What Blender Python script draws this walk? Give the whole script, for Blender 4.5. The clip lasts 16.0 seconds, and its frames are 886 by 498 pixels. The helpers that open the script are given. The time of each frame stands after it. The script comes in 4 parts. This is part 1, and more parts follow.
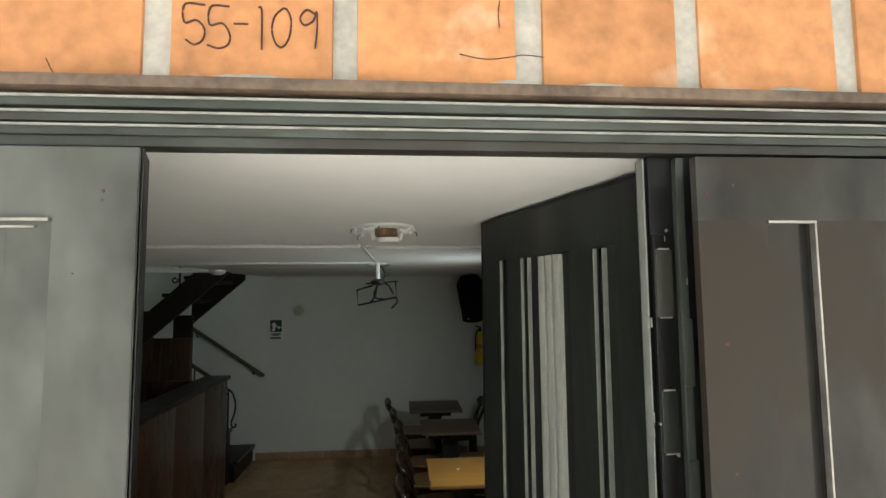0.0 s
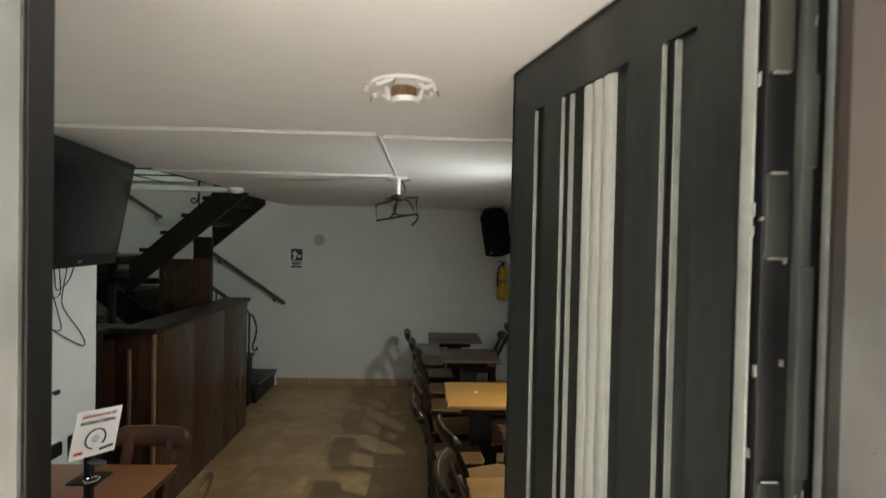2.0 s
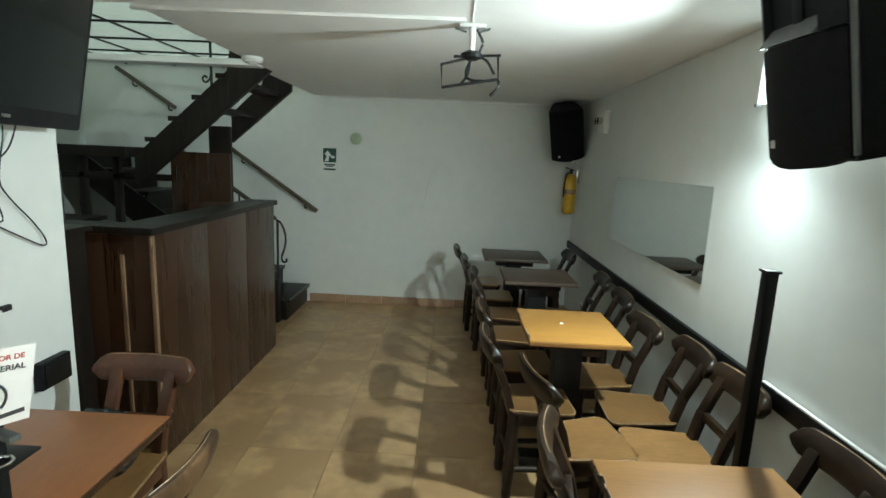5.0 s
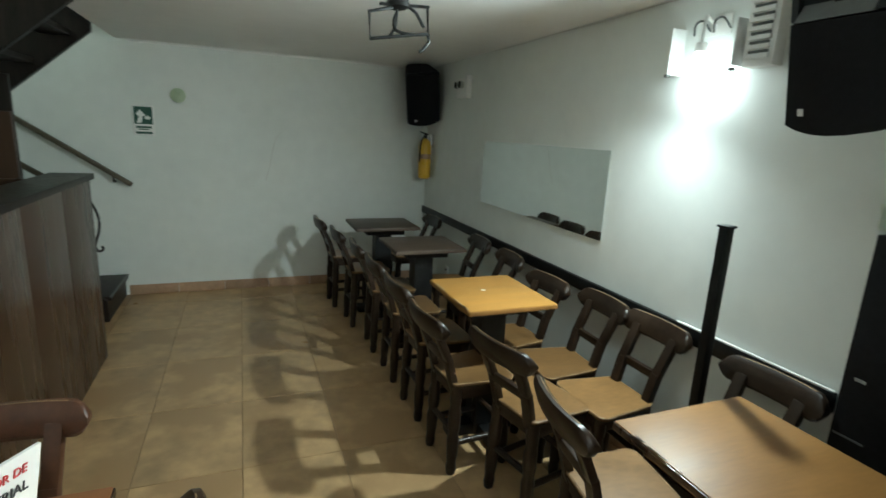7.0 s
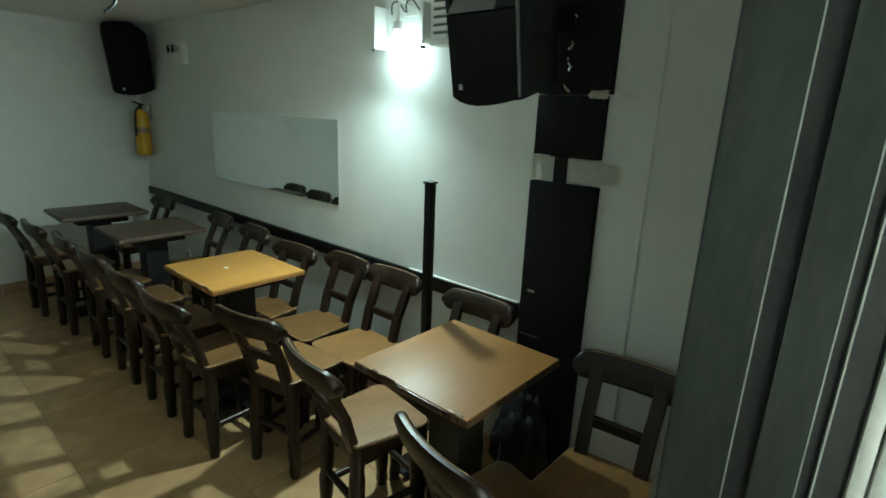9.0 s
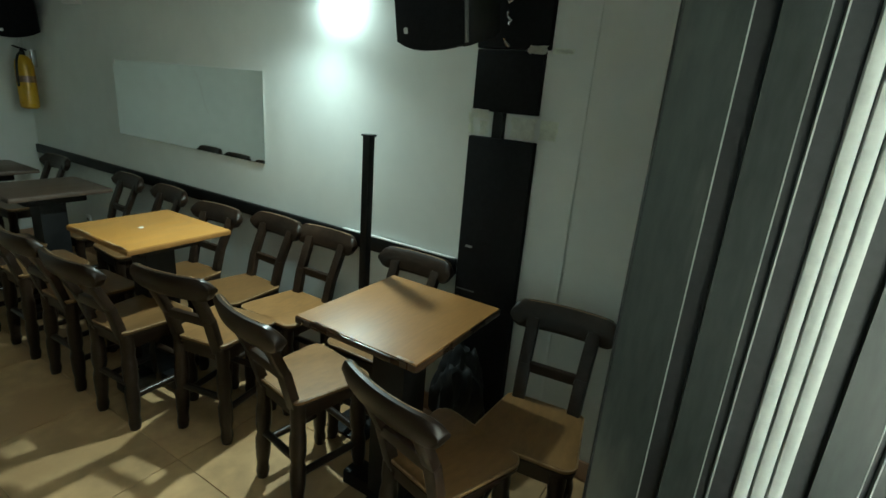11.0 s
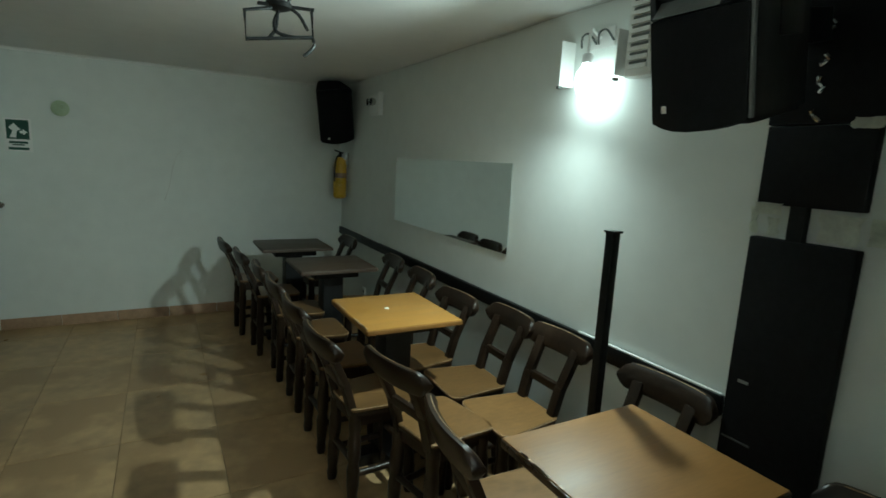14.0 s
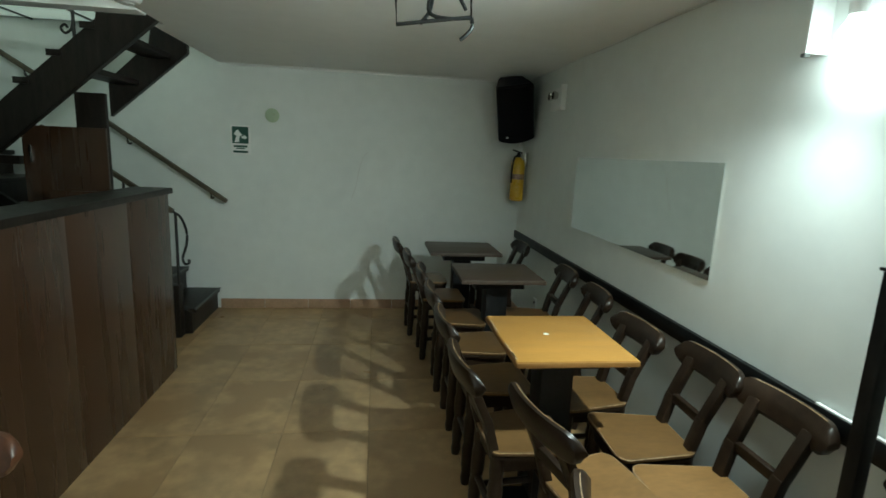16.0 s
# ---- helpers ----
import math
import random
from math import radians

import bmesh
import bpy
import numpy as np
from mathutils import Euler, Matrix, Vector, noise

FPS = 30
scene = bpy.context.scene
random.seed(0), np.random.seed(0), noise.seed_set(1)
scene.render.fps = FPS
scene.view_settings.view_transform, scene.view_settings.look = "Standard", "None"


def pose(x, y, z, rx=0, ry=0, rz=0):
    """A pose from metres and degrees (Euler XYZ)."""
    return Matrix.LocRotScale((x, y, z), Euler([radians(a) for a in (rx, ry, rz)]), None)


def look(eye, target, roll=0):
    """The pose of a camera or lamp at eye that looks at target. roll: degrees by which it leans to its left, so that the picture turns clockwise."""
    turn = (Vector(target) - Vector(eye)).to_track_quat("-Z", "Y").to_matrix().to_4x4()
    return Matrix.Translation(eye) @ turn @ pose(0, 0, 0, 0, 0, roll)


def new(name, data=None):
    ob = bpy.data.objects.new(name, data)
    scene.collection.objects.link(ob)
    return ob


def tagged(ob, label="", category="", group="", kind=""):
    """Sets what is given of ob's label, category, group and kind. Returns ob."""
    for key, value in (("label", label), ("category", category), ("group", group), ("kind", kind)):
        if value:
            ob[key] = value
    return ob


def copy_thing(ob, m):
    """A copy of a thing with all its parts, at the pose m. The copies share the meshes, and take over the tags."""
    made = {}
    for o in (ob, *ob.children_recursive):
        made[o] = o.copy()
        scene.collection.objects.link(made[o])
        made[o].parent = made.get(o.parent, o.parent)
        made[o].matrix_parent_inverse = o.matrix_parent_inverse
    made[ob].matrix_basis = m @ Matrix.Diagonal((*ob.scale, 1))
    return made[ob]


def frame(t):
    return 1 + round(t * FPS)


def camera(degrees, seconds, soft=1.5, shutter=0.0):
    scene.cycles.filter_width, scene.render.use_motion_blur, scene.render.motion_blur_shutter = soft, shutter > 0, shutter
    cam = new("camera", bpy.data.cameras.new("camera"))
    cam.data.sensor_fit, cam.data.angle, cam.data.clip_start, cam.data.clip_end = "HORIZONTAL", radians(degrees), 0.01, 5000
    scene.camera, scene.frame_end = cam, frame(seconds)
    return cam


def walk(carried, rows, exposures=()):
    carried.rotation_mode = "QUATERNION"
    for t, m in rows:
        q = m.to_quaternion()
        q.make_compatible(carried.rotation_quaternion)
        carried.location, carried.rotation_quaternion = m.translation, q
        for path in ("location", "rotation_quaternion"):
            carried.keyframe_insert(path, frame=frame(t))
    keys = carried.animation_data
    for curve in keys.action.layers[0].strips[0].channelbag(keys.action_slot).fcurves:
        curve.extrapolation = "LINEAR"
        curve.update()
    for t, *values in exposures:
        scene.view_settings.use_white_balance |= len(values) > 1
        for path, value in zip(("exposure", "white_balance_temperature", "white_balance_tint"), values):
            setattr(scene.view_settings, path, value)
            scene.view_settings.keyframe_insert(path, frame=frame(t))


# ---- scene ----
cam = camera(82.3, 16.0, shutter=0.4)
EXPOSURES = [(0.0, 0.55, 6250, 5), (1.2, 0.9, 6200, 4), (2.0, 1.4, 6550, 10), (2.5, 1.95, 6950, 17), (3.0, 1.95, 6400, 4), (3.5, 2.1, 6150, 1), (4.2, 2.4, 5950, -2),
             (6.5, 2.45, 5900, -2), (8.0, 2.05, 5700, -13), (9.0, 2.05, 5650, -17), (12.5, 1.85, 5700, -15), (13.3, 1.5, 5700, -15), (14.1, 1.7, 5750, -14), (16.0, 2.15, 5850, -9)]
PATH = [
    (0, (-0.161, -0.135, 1.909), (0.0, 1.852, 2.072), -0.5),
    (0.5, (-0.165, -0.123, 1.886), (-0.004, 1.865, 2.032), -0.0),
    (1, (-0.162, -0.089, 1.844), (-0.01, 1.903, 1.941), 0.1),
    (1.5, (-0.153, -0.041, 1.785), (-0.019, 1.954, 1.824), 0.3),
    (2, (-0.145, 0.042, 1.712), (-0.074, 2.041, 1.679), 1.2),
    (2.5, (-0.201, 0.17, 1.653), (-0.142, 2.164, 1.518), 2.4),
    (3, (-0.27, 0.293, 1.62), (-0.211, 2.285, 1.446), 2.2),
    (3.5, (-0.282, 0.426, 1.584), (-0.221, 2.411, 1.351), 2.2),
    (4, (-0.26, 0.586, 1.543), (-0.279, 2.567, 1.27), 2.4),
    (4.2, (-0.267, 0.638, 1.535), (-0.319, 2.617, 1.249), 2.5),
    (6.3, (-0.693, 1.081, 1.508), (-0.485, 3.026, 1.091), 2.4),
    (6.5, (-0.762, 1.099, 1.497), (-0.406, 3.024, 1.089), 3.4),
    (7, (-0.888, 1.099, 1.5), (-0.163, 2.908, 1.052), 2.9),
    (7.5, (-0.91, 1.059, 1.491), (-0.059, 2.805, 1.013), 2.7),
    (8, (-0.895, 1.001, 1.491), (0.154, 2.628, 0.991), 3.4),
    (8.5, (-0.889, 0.967, 1.508), (0.426, 2.381, 0.986), 2.7),
    (9, (-0.873, 0.947, 1.514), (0.586, 2.212, 0.991), 2.3),
    (9.5, (-0.899, 0.966, 1.503), (0.59, 2.193, 0.976), 2.2),
    (10, (-0.933, 0.986, 1.47), (0.589, 2.135, 0.866), 3.2),
    (10.2, (-0.936, 0.983, 1.459), (0.628, 2.037, 0.793), 3.6),
    (12.3, (-0.872, 1.012, 1.43), (0.794, 2.032, 0.999), 2.4),
    (12.5, (-0.854, 0.995, 1.447), (0.684, 2.206, 1.036), 1.2),
    (13, (-0.758, 1.001, 1.45), (0.505, 2.507, 1.08), 2.5),
    (13.5, (-0.718, 1.053, 1.442), (0.38, 2.686, 1.084), 3.2),
    (14, (-0.7, 1.116, 1.444), (0.257, 2.839, 1.104), 3.0),
    (14.5, (-0.689, 1.16, 1.436), (0.189, 2.923, 1.09), 3.4),
    (15, (-0.688, 1.244, 1.444), (0.013, 3.076, 1.057), 5.2),
    (15.5, (-0.576, 1.33, 1.437), (-0.136, 3.246, 1.069), 3.7),
    (16, (-0.489, 1.395, 1.442), (-0.22, 3.342, 1.07), 2.6),
]
walk(cam, [(t, look(eye, target, roll)) for t, eye, target, roll in PATH],
     exposures=EXPOSURES)

# ---- light ----
world = bpy.data.worlds.new("sky")
scene.world = world
world.use_nodes = True
wn = world.node_tree
sky = wn.nodes.new("ShaderNodeTexSky")
sky.sky_type = "NISHITA"
sky.sun_disc = False
sky.air_density, sky.dust_density, sky.ozone_density = 0.5, 8.0, 0.0
sky.sun_elevation, sky.sun_rotation = radians(72), radians(341.6)
wn.links.new(sky.outputs[0], wn.nodes["Background"].inputs[0])
wn.nodes["Background"].inputs[1].default_value = 0.15
sun = new("sun", bpy.data.lights.new("sun", "SUN"))
sun.data.energy, sun.data.angle, sun.data.color = 5.0, radians(6), (1.0, 0.95, 0.87)
sun.matrix_world = look((0, 0, 10), (1.5, -4.5, -4.6))

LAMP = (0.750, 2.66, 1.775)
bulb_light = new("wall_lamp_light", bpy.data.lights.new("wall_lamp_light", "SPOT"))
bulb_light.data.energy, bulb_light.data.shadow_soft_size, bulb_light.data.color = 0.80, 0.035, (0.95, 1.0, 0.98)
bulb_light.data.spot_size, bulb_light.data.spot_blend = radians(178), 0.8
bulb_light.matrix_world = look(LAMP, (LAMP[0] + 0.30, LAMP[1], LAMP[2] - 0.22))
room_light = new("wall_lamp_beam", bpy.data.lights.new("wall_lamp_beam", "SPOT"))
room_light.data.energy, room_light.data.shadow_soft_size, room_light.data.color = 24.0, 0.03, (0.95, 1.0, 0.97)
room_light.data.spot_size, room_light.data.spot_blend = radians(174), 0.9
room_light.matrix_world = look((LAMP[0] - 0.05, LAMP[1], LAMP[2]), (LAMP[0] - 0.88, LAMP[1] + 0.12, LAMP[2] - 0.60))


# ---- materials ----
def material(name, base, rough=0.6, metal=0.0, vary=0.12, grain=8.0, fine=60.0, bump=0.15, stretch=(1, 1, 1), spread=0.0, spec=0.5, stain=None, stain_at=0.62):
    """Colour that varies at two scales with fine relief; spread: how far the colour differs from object to object."""
    m = bpy.data.materials.new(name)
    m.use_nodes = True
    nt = m.node_tree
    bsdf = nt.nodes["Principled BSDF"]
    bsdf.inputs["Roughness"].default_value = rough
    bsdf.inputs["Metallic"].default_value = metal
    bsdf.inputs["Specular IOR Level"].default_value = spec
    coord = nt.nodes.new("ShaderNodeTexCoord")
    mapping = nt.nodes.new("ShaderNodeMapping")
    mapping.inputs["Scale"].default_value = stretch
    nt.links.new(coord.outputs["Object"], mapping.inputs[0])
    info = nt.nodes.new("ShaderNodeObjectInfo")
    shift = nt.nodes.new("ShaderNodeVectorMath")
    shift.operation = "ADD"
    scale_r = nt.nodes.new("ShaderNodeMath")
    scale_r.operation = "MULTIPLY"
    scale_r.inputs[1].default_value = 37.0
    nt.links.new(info.outputs["Random"], scale_r.inputs[0])
    nt.links.new(mapping.outputs[0], shift.inputs[0])
    nt.links.new(scale_r.outputs[0], shift.inputs[1])
    big = nt.nodes.new("ShaderNodeTexNoise")
    big.inputs["Scale"].default_value, big.inputs["Detail"].default_value = grain, 4
    small = nt.nodes.new("ShaderNodeTexNoise")
    small.inputs["Scale"].default_value, small.inputs["Detail"].default_value = fine, 5
    nt.links.new(shift.outputs[0], big.inputs["Vector"])
    nt.links.new(shift.outputs[0], small.inputs["Vector"])
    mix = nt.nodes.new("ShaderNodeMath")
    mix.operation = "MULTIPLY_ADD"
    mix.inputs[1].default_value = 0.6
    nt.links.new(big.outputs["Fac"], mix.inputs[0])
    half = nt.nodes.new("ShaderNodeMath")
    half.operation = "MULTIPLY"
    half.inputs[1].default_value = 0.4
    nt.links.new(small.outputs["Fac"], half.inputs[0])
    nt.links.new(half.outputs[0], mix.inputs[2])
    ramp = nt.nodes.new("ShaderNodeValToRGB")
    lo = [max(0.0, c * (1 - 2.2 * vary)) for c in base]
    hi = [min(1.0, c * (1 + 1.6 * vary)) for c in base]
    ramp.color_ramp.elements[0].position, ramp.color_ramp.elements[1].position = 0.3, 0.7
    ramp.color_ramp.elements[0].color, ramp.color_ramp.elements[1].color = (*lo, 1), (*hi, 1)
    nt.links.new(mix.outputs[0], ramp.inputs[0])
    colour = ramp.outputs[0]
    if stain:
        blot = nt.nodes.new("ShaderNodeTexNoise")
        blot.inputs["Scale"].default_value, blot.inputs["Detail"].default_value = grain * 0.6, 6
        nt.links.new(shift.outputs[0], blot.inputs["Vector"])
        edge = nt.nodes.new("ShaderNodeMapRange")
        edge.inputs["From Min"].default_value, edge.inputs["From Max"].default_value = stain_at, stain_at + 0.08
        nt.links.new(blot.outputs["Fac"], edge.inputs["Value"])
        blend = nt.nodes.new("ShaderNodeMix")
        blend.data_type = "RGBA"
        blend.inputs["B"].default_value = (*stain, 1)
        nt.links.new(edge.outputs[0], blend.inputs["Factor"])
        nt.links.new(colour, blend.inputs["A"])
        colour = blend.outputs["Result"]
    if spread:
        hsv = nt.nodes.new("ShaderNodeHueSaturation")
        rng = nt.nodes.new("ShaderNodeMapRange")
        rng.inputs["To Min"].default_value, rng.inputs["To Max"].default_value = 1 - spread, 1 + spread
        nt.links.new(info.outputs["Random"], rng.inputs["Value"])
        nt.links.new(rng.outputs[0], hsv.inputs["Value"])
        nt.links.new(colour, hsv.inputs["Color"])
        colour = hsv.outputs[0]
    nt.links.new(colour, bsdf.inputs["Base Color"])
    rr = nt.nodes.new("ShaderNodeMapRange")
    rr.inputs["To Min"].default_value, rr.inputs["To Max"].default_value = max(0.02, rough - 0.1), min(1.0, rough + 0.1)
    nt.links.new(big.outputs["Fac"], rr.inputs["Value"])
    nt.links.new(rr.outputs[0], bsdf.inputs["Roughness"])
    if bump:
        b = nt.nodes.new("ShaderNodeBump")
        b.inputs["Strength"].default_value, b.inputs["Distance"].default_value = bump, 0.004
        nt.links.new(mix.outputs[0], b.inputs["Height"])
        nt.links.new(b.outputs[0], bsdf.inputs["Normal"])
    return m


def emitter(name, colour, strength):
    m = bpy.data.materials.new(name)
    m.use_nodes = True
    bsdf = m.node_tree.nodes["Principled BSDF"]
    bsdf.inputs["Base Color"].default_value = (*colour, 1)
    bsdf.inputs["Emission Color"].default_value = (*colour, 1)
    bsdf.inputs["Emission Strength"].default_value = strength
    return m


WALL = material("wall_paint", (0.745, 0.768, 0.738), 0.75, vary=0.03, grain=1.4, fine=9, bump=0.05)
CEIL = material("ceiling_paint", (0.85, 0.85, 0.83), 0.8, vary=0.02, grain=1.3, fine=9, bump=0.05)
TILE = material("floor_tile", (0.455, 0.300, 0.148), 0.32, vary=0.17, grain=3.4, fine=14, bump=0.03, spread=0.05, stain=(0.355, 0.225, 0.107), stain_at=0.52)
GROUT = material("grout", (0.32, 0.215, 0.115), 0.9, grain=10)
SKIRT = material("skirting_tile", (0.42, 0.27, 0.17), 0.4, vary=0.12, grain=5, fine=40, bump=0.05, spread=0.08)
DARKWOOD = material("dark_wood", (0.016, 0.012, 0.009), 0.42, spec=0.25, vary=0.3, grain=4, fine=22, bump=0.2, stretch=(8, 8, 1))
BARWOOD = material("bar_wood", (0.050, 0.025, 0.013), 0.28, vary=0.10, grain=2, fine=12, bump=0.06, stretch=(5, 5, 0.4))
WORNWOOD = material("worn_wood_edge", (0.23, 0.14, 0.078), 0.5, vary=0.25, grain=6, fine=40, stretch=(6, 6, 1))
CHAIRWOOD = material("chair_wood", (0.022, 0.0128, 0.0074), 0.34, spec=0.32, vary=0.3, grain=6, fine=40, bump=0.12, spread=0.2)
SEATWOOD = material("seat_wood", (0.182, 0.098, 0.034), 0.34, vary=0.14, grain=4, fine=24, bump=0.06, stretch=(1, 2.5, 1), spread=0.32)
REDWOOD = material("reddish_chair_wood", (0.088, 0.034, 0.016), 0.36, vary=0.25, grain=6, fine=40, bump=0.12)
WORNCHAIR = material("worn_chair_wood", (0.15, 0.085, 0.040), 0.38, vary=0.3, grain=7, fine=40, bump=0.12, stain=(0.055, 0.030, 0.016), stain_at=0.5)
SEATEDGE = material("worn_seat_edge", (0.34, 0.22, 0.115), 0.35, vary=0.35, grain=14, fine=60, bump=0.1)
TABLE_YELLOW = material("yellow_table_wood", (0.375, 0.190, 0.043), 0.34, vary=0.08, grain=2.5, fine=22, bump=0.06, stretch=(1, 8, 1))
TABLE_BROWN = material("brown_table_wood", (0.275, 0.135, 0.036), 0.46, spec=0.4, vary=0.09, grain=2.2, fine=22, bump=0.06, stretch=(1, 8, 1))
TABLE_RED = material("red_table_wood", (0.26, 0.100, 0.034), 0.32, vary=0.09, grain=2.5, fine=22, bump=0.06, stretch=(7, 1, 1))
TABLE_DARK = material("dark_table_wood", (0.075, 0.050, 0.034), 0.42, vary=0.15, grain=3, fine=22, bump=0.06, stretch=(1, 8, 1))
BLACK = material("black_paint", (0.0075, 0.0075, 0.0075), 0.45, spec=0.3, vary=0.3, grain=10, bump=0.1)
BLACKBOARD = material("black_panel", (0.007, 0.007, 0.008), 0.65, vary=0.3, grain=5, bump=0.1, spec=0.2)
PLASTIC = material("black_plastic", (0.010, 0.011, 0.012), 0.5, vary=0.2, grain=20, fine=180, bump=0.1, spec=0.2)
GRILLE = material("speaker_grille", (0.006, 0.006, 0.007), 0.75, vary=0.3, grain=60, fine=300, bump=0.3, spec=0.15)
SCREEN = material("tv_screen", (0.006, 0.009, 0.009), 0.2, vary=0.1, grain=2, bump=0.0, spec=0.25)
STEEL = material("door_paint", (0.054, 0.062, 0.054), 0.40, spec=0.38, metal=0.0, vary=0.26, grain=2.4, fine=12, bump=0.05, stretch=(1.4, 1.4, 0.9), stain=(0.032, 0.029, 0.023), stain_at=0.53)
LEFTPAINT = material("pale_door_paint", (0.102, 0.108, 0.098), 0.42, spec=0.35, vary=0.26, grain=3.5, fine=14, bump=0.05, stretch=(1.2, 1.2, 0.7), stain=(0.075, 0.078, 0.068), stain_at=0.56)
PANELPAINT = material("weathered_panel_paint", (0.043, 0.043, 0.038), 0.5, spec=0.24, vary=0.36, grain=4.5, fine=12, bump=0.05, stretch=(1.4, 1.4, 0.9), stain=(0.031, 0.025, 0.019), stain_at=0.54)
STEELEDGE = material("worn_steel_edge", (0.38, 0.37, 0.34), 0.38, metal=0.6, vary=0.2, grain=12)
# Dark green door paint, darkened further: the open leaf's shade is in the colour.
SHADED_LEAFPAINT = material("shaded_leaf_paint", (0.017, 0.020, 0.017), 0.36, spec=0.3, vary=0.3, grain=2.5, fine=24, bump=0.06, stretch=(3, 3, 0.6), stain=(0.042, 0.042, 0.034), stain_at=0.56)
BARE = material("bare_aluminium", (0.22, 0.23, 0.21), 0.4, vary=0.12, grain=10)
RUST = material("rusty_frame", (0.15, 0.105, 0.075), 0.6, vary=0.35, grain=9, fine=80, bump=0.4)
PALE = material("pale_strip", (0.33, 0.34, 0.31), 0.45, vary=0.08, grain=5)
BRICK = material("orange_brick", (0.56, 0.26, 0.11), 0.85, vary=0.18, grain=9, fine=45, bump=0.8, spread=0.08, stain=(0.66, 0.42, 0.27), stain_at=0.58)
MORTAR = material("mortar", (0.45, 0.43, 0.38), 0.95, vary=0.15, grain=14, fine=90, bump=0.6)
WHITE = material("white_plastic", (0.80, 0.80, 0.78), 0.4, vary=0.03, grain=8, bump=0.03)
PAPER = material("white_card", (0.84, 0.83, 0.81), 0.5, vary=0.02, grain=8, bump=0.02)
RED = material("red_print", (0.55, 0.06, 0.06), 0.5, vary=0.1)
INK = material("dark_print", (0.05, 0.045, 0.05), 0.5, vary=0.1)
INKBROWN = material("brown_ink", (0.07, 0.025, 0.02), 0.7, vary=0.1)
GREEN = material("green_print", (0.025, 0.085, 0.06), 0.4, vary=0.1)
PALEGREEN = material("pale_green_plastic", (0.44, 0.53, 0.36), 0.4, vary=0.06)
YELLOW = material("yellow_enamel", (0.66, 0.40, 0.02), 0.3, vary=0.06, grain=8, bump=0.02)
CHROME = material("chrome", (0.6, 0.6, 0.58), 0.2, metal=1.0, vary=0.05)
IRON = material("wrought_iron", (0.02, 0.018, 0.016), 0.5, vary=0.2, grain=20, bump=0.3)
RAILWOOD = material("handrail_wood", (0.085, 0.068, 0.042), 0.4, vary=0.25, grain=5, fine=40)
GREYBOX = material("grey_plastic", (0.10, 0.105, 0.10), 0.5, vary=0.1)
TAPE = material("clear_tape", (0.78, 0.80, 0.72), 0.10, vary=0.08, grain=20, fine=90, bump=0.6)
WALLTAPE = material("tape_on_wall", (0.80, 0.83, 0.73), 0.15, vary=0.08, grain=20, fine=90, bump=0.5)
CABLE = material("black_cable", (0.015, 0.015, 0.015), 0.5, vary=0.2)
GREYCABLE = material("grey_cable", (0.60, 0.59, 0.56), 0.5, vary=0.1)
BAG = material("dark_film_bag", (0.045, 0.055, 0.055), 0.22, vary=0.4, grain=14, fine=50, bump=0.8)
PAVE = material("street_concrete", (0.66, 0.64, 0.59), 0.9, vary=0.12, grain=2, fine=50, bump=0.4)
SHEET = material("pale_green_sheet", (0.31, 0.37, 0.32), 0.55, vary=0.08, grain=1.6, fine=10, bump=0.04)
tn = SHEET.node_tree
glaze = tn.nodes.new("ShaderNodeBsdfTranslucent")
glaze.inputs["Color"].default_value = (0.42, 0.50, 0.44, 1)
blend_sheet = tn.nodes.new("ShaderNodeMixShader")
blend_sheet.inputs[0].default_value = 0.055
tn.links.new(tn.nodes["Principled BSDF"].outputs[0], blend_sheet.inputs[1])
tn.links.new(glaze.outputs[0], blend_sheet.inputs[2])
tn.links.new(blend_sheet.outputs[0], tn.nodes["Material Output"].inputs[0])
GLOW = emitter("lamp_glow", (0.95, 1.0, 0.97), 1.6)

MIRROR = bpy.data.materials.new("mirror_glass")
MIRROR.use_nodes = True
mb = MIRROR.node_tree.nodes["Principled BSDF"]
mb.inputs["Base Color"].default_value = (0.80, 0.84, 0.82, 1)
mb.inputs["Metallic"].default_value, mb.inputs["Roughness"].default_value = 1.0, 0.03


# ---- mesh helpers ----
def mesh_of(name, bm, mat, smooth=False):
    me = bpy.data.meshes.new(name)
    bmesh.ops.recalc_face_normals(bm, faces=bm.faces)
    if smooth:
        for f in bm.faces:
            f.smooth = True
        for e in bm.edges:
            if len(e.link_faces) == 2 and e.calc_face_angle(0) > radians(38):
                e.smooth = False
    bm.to_mesh(me)
    bm.free()
    me.materials.append(mat)
    return me


def part(name, bm, mat, parent=None, label="", smooth=True):
    ob = new(name, mesh_of(name, bm, mat, smooth))
    if parent is not None:
        ob.parent = parent
    if label:
        ob["label"] = label
    return ob


def thing(name, label, category, group="", at=None):
    ob = new(name)
    ob.empty_display_size = 0.1
    if at is not None:
        ob.matrix_world = at
    return tagged(ob, label, category, group)


def structure(name, bm, mat, label, category):
    return tagged(part(name, bm, mat, None, "", False), label, category, kind="structure")


def box(x0, x1, y0, y1, z0, z1, bevel=0.0, bm=None, m=None):
    b = bmesh.new()
    bmesh.ops.create_cube(b, size=1)
    bmesh.ops.transform(b, matrix=Matrix.LocRotScale(((x0 + x1) / 2, (y0 + y1) / 2, (z0 + z1) / 2), None, (x1 - x0, y1 - y0, z1 - z0)), verts=b.verts)
    if bevel:
        bmesh.ops.bevel(b, geom=b.edges[:], offset=bevel, segments=2, affect="EDGES", profile=0.6)
    if m is not None:
        bmesh.ops.transform(b, matrix=m, verts=b.verts)
    return join(bm, b)


